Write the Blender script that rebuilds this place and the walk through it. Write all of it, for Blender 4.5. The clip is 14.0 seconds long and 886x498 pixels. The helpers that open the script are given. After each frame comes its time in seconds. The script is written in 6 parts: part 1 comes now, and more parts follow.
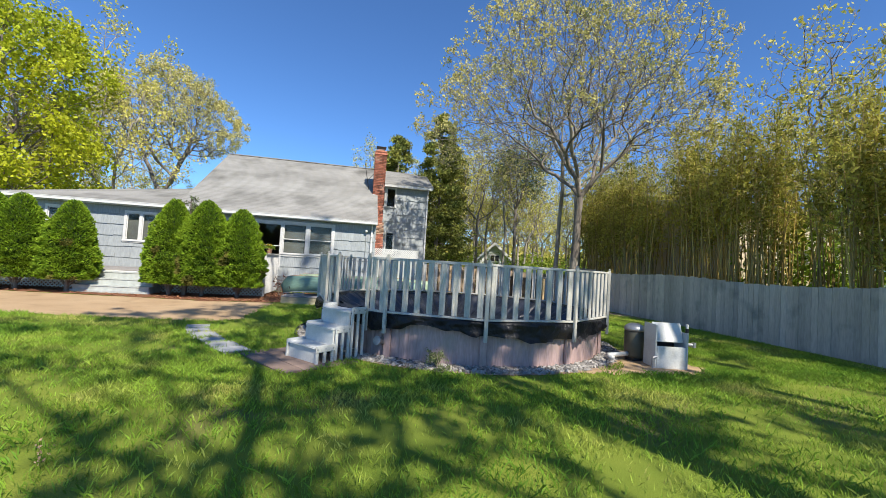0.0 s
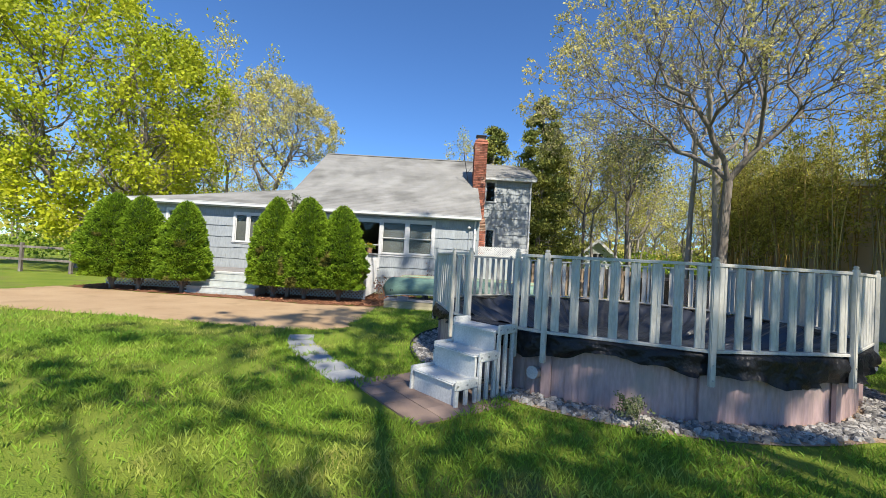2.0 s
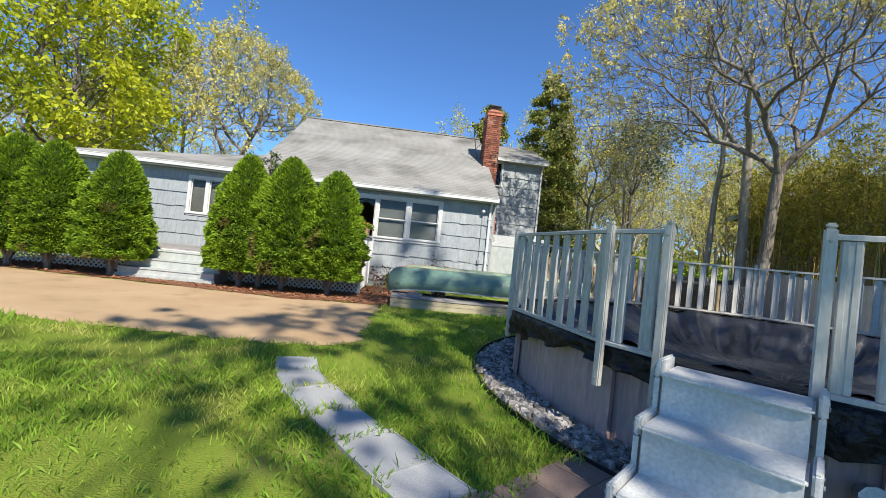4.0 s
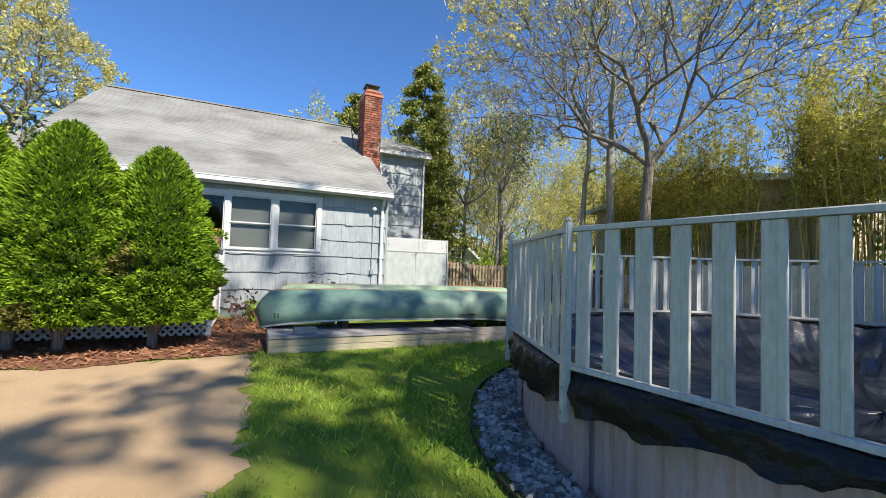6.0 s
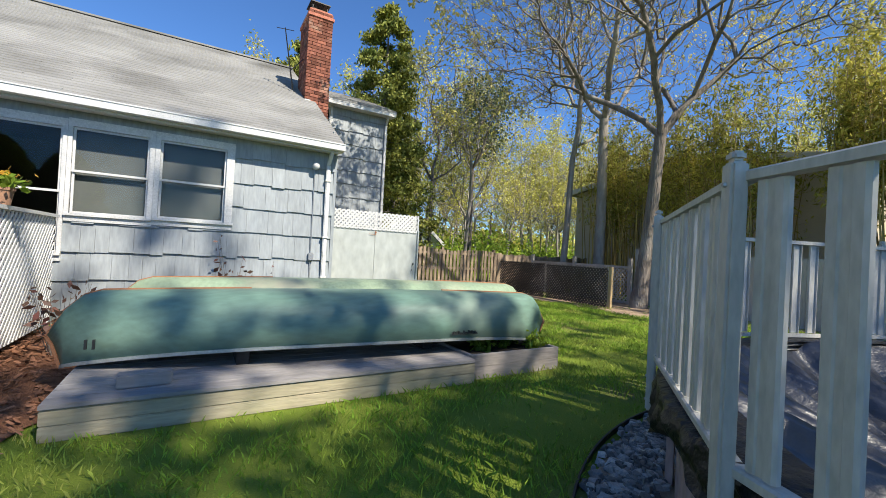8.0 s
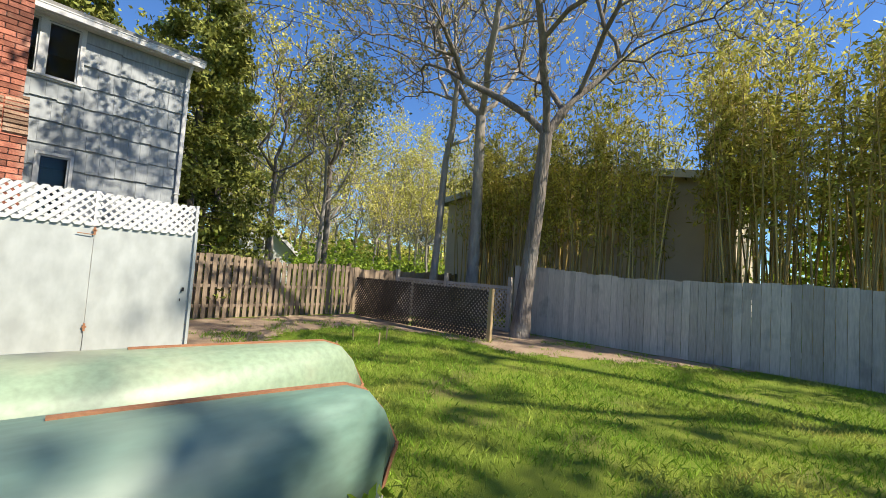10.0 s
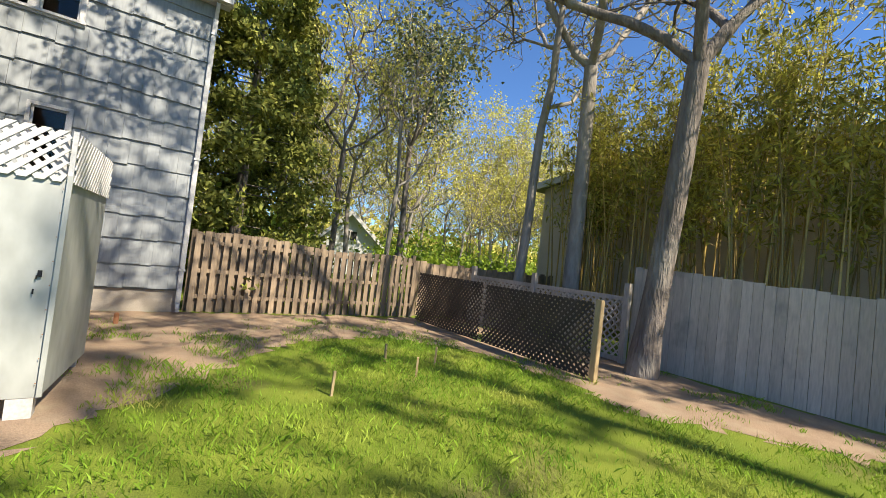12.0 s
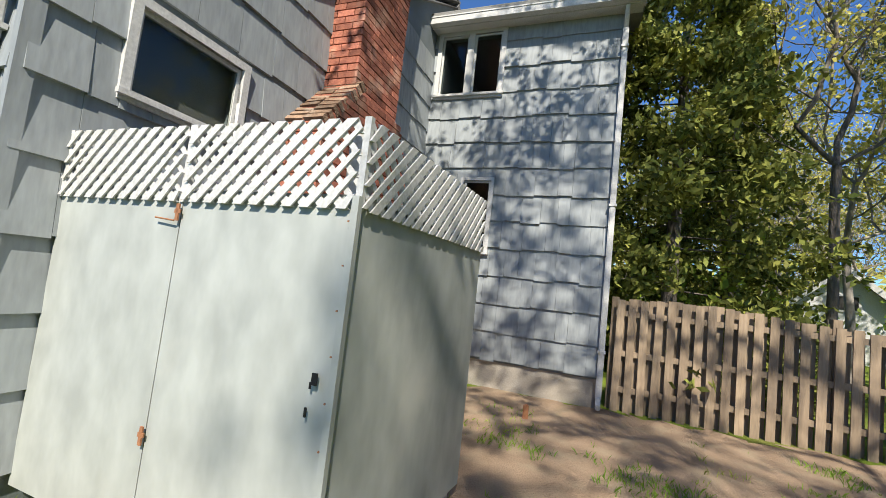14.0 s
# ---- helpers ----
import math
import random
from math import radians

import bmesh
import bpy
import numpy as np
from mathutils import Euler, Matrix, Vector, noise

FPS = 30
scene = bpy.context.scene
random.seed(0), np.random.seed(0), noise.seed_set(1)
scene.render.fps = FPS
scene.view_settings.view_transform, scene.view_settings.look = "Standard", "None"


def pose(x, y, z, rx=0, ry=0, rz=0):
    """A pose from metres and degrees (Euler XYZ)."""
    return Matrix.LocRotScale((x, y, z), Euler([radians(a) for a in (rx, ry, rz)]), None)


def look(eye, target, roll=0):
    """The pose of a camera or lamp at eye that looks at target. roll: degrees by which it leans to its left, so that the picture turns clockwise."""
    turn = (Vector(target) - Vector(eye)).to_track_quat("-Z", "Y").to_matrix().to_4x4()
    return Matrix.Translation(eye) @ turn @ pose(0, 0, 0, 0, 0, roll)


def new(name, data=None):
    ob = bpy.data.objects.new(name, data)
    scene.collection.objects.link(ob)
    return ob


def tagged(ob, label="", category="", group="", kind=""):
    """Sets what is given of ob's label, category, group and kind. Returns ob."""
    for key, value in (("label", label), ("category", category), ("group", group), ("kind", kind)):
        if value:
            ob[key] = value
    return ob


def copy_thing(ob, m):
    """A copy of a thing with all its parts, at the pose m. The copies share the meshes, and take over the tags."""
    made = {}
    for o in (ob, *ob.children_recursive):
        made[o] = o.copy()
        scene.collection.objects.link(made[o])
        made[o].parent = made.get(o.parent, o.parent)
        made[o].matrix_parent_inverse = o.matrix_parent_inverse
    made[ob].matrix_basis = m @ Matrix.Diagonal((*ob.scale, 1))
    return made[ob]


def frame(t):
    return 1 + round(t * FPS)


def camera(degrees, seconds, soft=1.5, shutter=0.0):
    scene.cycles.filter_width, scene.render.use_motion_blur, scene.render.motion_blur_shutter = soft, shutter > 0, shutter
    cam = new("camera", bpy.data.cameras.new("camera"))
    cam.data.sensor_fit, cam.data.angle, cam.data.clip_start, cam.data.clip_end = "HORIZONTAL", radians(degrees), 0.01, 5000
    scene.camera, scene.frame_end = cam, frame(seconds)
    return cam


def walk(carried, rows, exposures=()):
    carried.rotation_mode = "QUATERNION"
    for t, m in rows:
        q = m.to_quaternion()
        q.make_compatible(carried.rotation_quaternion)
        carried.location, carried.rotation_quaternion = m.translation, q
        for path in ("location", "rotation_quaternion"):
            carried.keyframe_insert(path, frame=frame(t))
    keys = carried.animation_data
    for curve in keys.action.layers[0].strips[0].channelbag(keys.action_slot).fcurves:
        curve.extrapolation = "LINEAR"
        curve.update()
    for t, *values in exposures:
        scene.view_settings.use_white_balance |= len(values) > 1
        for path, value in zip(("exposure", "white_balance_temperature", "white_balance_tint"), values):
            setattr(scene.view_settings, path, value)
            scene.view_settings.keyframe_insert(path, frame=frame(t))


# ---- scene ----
cam = camera(94.2, 14.0, soft=0.65)
PATH = [
    (0, (-0.621, -16.287, 1.495), (-0.221, -14.329, 1.571), 3.6),
    (0.5, (-0.681, -15.92, 1.472), (-0.033, -14.028, 1.503), 4.5),
    (1, (-0.782, -15.482, 1.43), (-0.168, -13.578, 1.442), 4.8),
    (1.5, (-0.985, -14.898, 1.422), (-0.693, -12.919, 1.439), 4.1),
    (2, (-1.288, -14.368, 1.439), (-1.289, -12.369, 1.489), 3.3),
    (2.2, (-1.411, -14.148, 1.426), (-1.49, -12.151, 1.494), 3.3),
    (4.3, (-2.756, -11.295, 1.233), (-2.473, -9.315, 1.235), 6.8),
    (4.5, (-2.855, -11.061, 1.233), (-2.469, -9.099, 1.224), 6.8),
    (5, (-3.039, -10.477, 1.277), (-2.44, -8.571, 1.359), 4.9),
    (5.5, (-3.195, -9.806, 1.305), (-2.42, -7.967, 1.439), 2.8),
    (6, (-3.09, -9.09, 1.285), (-2.256, -7.274, 1.37), 1.9),
    (6.5, (-2.995, -8.395, 1.287), (-2.119, -6.597, 1.324), 2.4),
    (7, (-2.65, -7.665, 1.32), (-1.757, -5.876, 1.34), 2.7),
    (7.5, (-2.435, -7.015, 1.302), (-1.484, -5.256, 1.322), 3.2),
    (8, (-2.085, -6.268, 1.275), (-1.06, -4.551, 1.295), 3.1),
    (8.5, (-1.62, -5.597, 1.312), (-0.535, -3.919, 1.283), 4.2),
    (9, (-1.035, -4.977, 1.338), (0.335, -3.523, 1.4), 2.75),
    (9.2, (-0.833, -4.76, 1.381), (0.621, -3.391, 1.486), 1.9),
    (11.3, (1.791, -3.176, 1.438), (3.299, -1.864, 1.501), 5.7),
    (11.5, (1.984, -2.994, 1.43), (3.406, -1.588, 1.489), 6.0),
    (12, (2.429, -2.428, 1.404), (3.577, -0.792, 1.471), 6.6),
    (12.5, (2.743, -1.725, 1.413), (3.529, 0.112, 1.493), 6.2),
    (13, (2.921, -1.082, 1.411), (3.271, 0.884, 1.521), 5.5),
    (13.5, (2.993, -0.397, 1.435), (2.827, 1.591, 1.574), 5.6),
    (14, (2.777, 0.16, 1.418), (2.068, 2.023, 1.584), 6.3),
]
walk(cam, [(t, look(eye, target, roll)) for t, eye, target, roll in PATH], exposures=[(0.0, 0.55, 6380, 10), (5.0, 0.6, 6380, 10), (6.5, 0.7, 6380, 10), (9.0, 0.6, 6380, 10), (11.3, 0.85, 6900, 11), (12.5, 0.85, 6800, 11), (13.5, 0.66, 6380, 10), (14.0, 0.6, 6380, 10)])

# ---- world and sun ----
SUN_FROM = Vector((0.33, -0.95, 1.02)).normalized()
world = bpy.data.worlds.new("world")
scene.world = world
world.use_nodes = True
wn = world.node_tree.nodes
sky = wn.new("ShaderNodeTexSky")
sky.sky_type, sky.sun_disc = "NISHITA", False
sky.sun_elevation = math.asin(SUN_FROM.z)
sky.sun_rotation = math.atan2(SUN_FROM.x, SUN_FROM.y)
sky.air_density, sky.dust_density, sky.ozone_density = 0.9, 0.0, 8.0
wn["Background"].inputs["Strength"].default_value = 0.113
tone = wn.new("ShaderNodeMix")
tone.data_type, tone.blend_type = "RGBA", "MULTIPLY"
tone.inputs[0].default_value, tone.inputs[7].default_value = 1.0, (0.81, 0.98, 1.11, 1)
world.node_tree.links.new(sky.outputs[0], tone.inputs[6])
world.node_tree.links.new(tone.outputs[2], wn["Background"].inputs["Color"])
sun_data = bpy.data.lights.new("sun", "SUN")
sun_data.energy, sun_data.angle, sun_data.color = 5.3, radians(0.6), (1.0, 0.91, 0.76)
sun = new("sun", sun_data)
sun.matrix_world = look(SUN_FROM * 60, (0, 0, 0))


# ---- materials ----
def surf(name, c1, c2, scale=6.0, rough=0.7, bump=0.3, fine=60.0, stretch=(1, 1, 1), metal=0.0, stain=None, stain_scale=1.2,
         stain_amount=0.5, random=0.0, island=0.0, translucent=0.0, depth=0.01, spec=0.5, ridges=None):
    """A worn surface: two colours mixed by coarse and fine noise, patches of stain, a fine relief and a spread of tone from piece to piece."""
    m = bpy.data.materials.new(name)
    m.use_nodes = True
    n, l = m.node_tree.nodes, m.node_tree.links
    b = n["Principled BSDF"]
    geo, mp = n.new("ShaderNodeNewGeometry"), n.new("ShaderNodeMapping")
    mp.inputs["Scale"].default_value = stretch
    l.new(geo.outputs["Position"], mp.inputs["Vector"])

    def noise_node(s, detail=4.0, source=mp):
        t = n.new("ShaderNodeTexNoise")
        t.inputs["Scale"].default_value, t.inputs["Detail"].default_value = s, detail
        l.new(source.outputs[0], t.inputs["Vector"])
        return t

    def ramp(source, lo, hi):
        r = n.new("ShaderNodeMapRange")
        r.inputs["From Min"].default_value, r.inputs["From Max"].default_value = lo, hi
        l.new(source, r.inputs["Value"])
        return r.outputs[0]

    def mix(a, b_, f, kind="MIX"):
        x = n.new("ShaderNodeMix")
        x.data_type, x.blend_type = "RGBA", kind
        for v, i in ((f, 0), (a, 6), (b_, 7)):
            if isinstance(v, (int, float)):
                x.inputs[i].default_value = v
            elif isinstance(v, tuple):
                x.inputs[i].default_value = (*v, 1)
            else:
                l.new(v, x.inputs[i])
        return x.outputs[2]

    big, small = noise_node(scale), noise_node(fine, 3.0)
    col = mix(c1, c2, ramp(big.outputs[0], 0.3, 0.7))
    grain = mix((0.80, 0.80, 0.80), (1.16, 1.16, 1.16), ramp(small.outputs[0], 0.3, 0.7))
    col = mix(col, grain, 0.75, "MULTIPLY")
    if stain:
        st = noise_node(stain_scale, 6.0, geo)
        col = mix(col, stain, ramp(st.outputs[0], 0.62 - 0.25 * stain_amount, 0.78))
    if random:
        info = n.new("ShaderNodeObjectInfo")
        v = n.new("ShaderNodeMapRange")
        v.inputs["To Min"].default_value, v.inputs["To Max"].default_value = 1 - random, 1 + random
        l.new(info.outputs["Random"], v.inputs["Value"])
        col = mix(col, v.outputs[0], 1.0, "MULTIPLY")
    if island:
        v = n.new("ShaderNodeMapRange")
        v.inputs["To Min"].default_value, v.inputs["To Max"].default_value = 1 - island, 1 + island
        l.new(geo.outputs["Random Per Island"], v.inputs["Value"])
        col = mix(col, v.outputs[0], 1.0, "MULTIPLY")
    l.new(col, b.inputs["Base Color"])
    rr = n.new("ShaderNodeMapRange")
    rr.inputs["To Min"].default_value, rr.inputs["To Max"].default_value = max(rough - 0.12, 0.02), min(rough + 0.12, 1)
    l.new(big.outputs[0], rr.inputs["Value"])
    l.new(rr.outputs[0], b.inputs["Roughness"])
    b.inputs["Metallic"].default_value = metal
    b.inputs["Specular IOR Level"].default_value = spec
    if bump:
        bm_ = n.new("ShaderNodeBump")
        bm_.inputs["Strength"].default_value, bm_.inputs["Distance"].default_value = bump, depth
        l.new(small.outputs[0], bm_.inputs["Height"])
        if ridges:
            w = n.new("ShaderNodeTexWave")
            w.bands_direction = ridges[0]
            w.inputs["Scale"].default_value, w.inputs["Distortion"].default_value = ridges[1], 1.5
            w.inputs["Detail"].default_value = 2.0
            l.new(geo.outputs["Position"], w.inputs["Vector"])
            b2 = n.new("ShaderNodeBump")
            b2.inputs["Strength"].default_value, b2.inputs["Distance"].default_value = ridges[2], 0.004
            l.new(w.outputs["Fac"], b2.inputs["Height"])
            l.new(bm_.outputs[0], b2.inputs["Normal"])
            bm_ = b2
        l.new(bm_.outputs[0], b.inputs["Normal"])
    if translucent:
        tr, ms = n.new("ShaderNodeBsdfTranslucent"), n.new("ShaderNodeMixShader")
        l.new(col, tr.inputs["Color"])
        ms.inputs[0].default_value = translucent
        l.new(b.outputs[0], ms.inputs[1])
        l.new(tr.outputs[0], ms.inputs[2])
        l.new(ms.outputs[0], n["Material Output"].inputs["Surface"])
    return m


def glass_material():
    m = bpy.data.materials.new("window glass")
    m.use_nodes = True
    n, l = m.node_tree.nodes, m.node_tree.links
    clear, gloss, ms, fr = (n.new(k) for k in ("ShaderNodeBsdfTransparent", "ShaderNodeBsdfGlossy", "ShaderNodeMixShader", "ShaderNodeFresnel"))
    clear.inputs["Color"].default_value = (0.86, 0.9, 0.88, 1)
    gloss.inputs["Roughness"].default_value = 0.03
    fr.inputs["IOR"].default_value = 1.3
    l.new(fr.outputs[0], ms.inputs[0])
    l.new(clear.outputs[0], ms.inputs[1])
    l.new(gloss.outputs[0], ms.inputs[2])
    l.new(ms.outputs[0], n["Material Output"].inputs["Surface"])
    return m


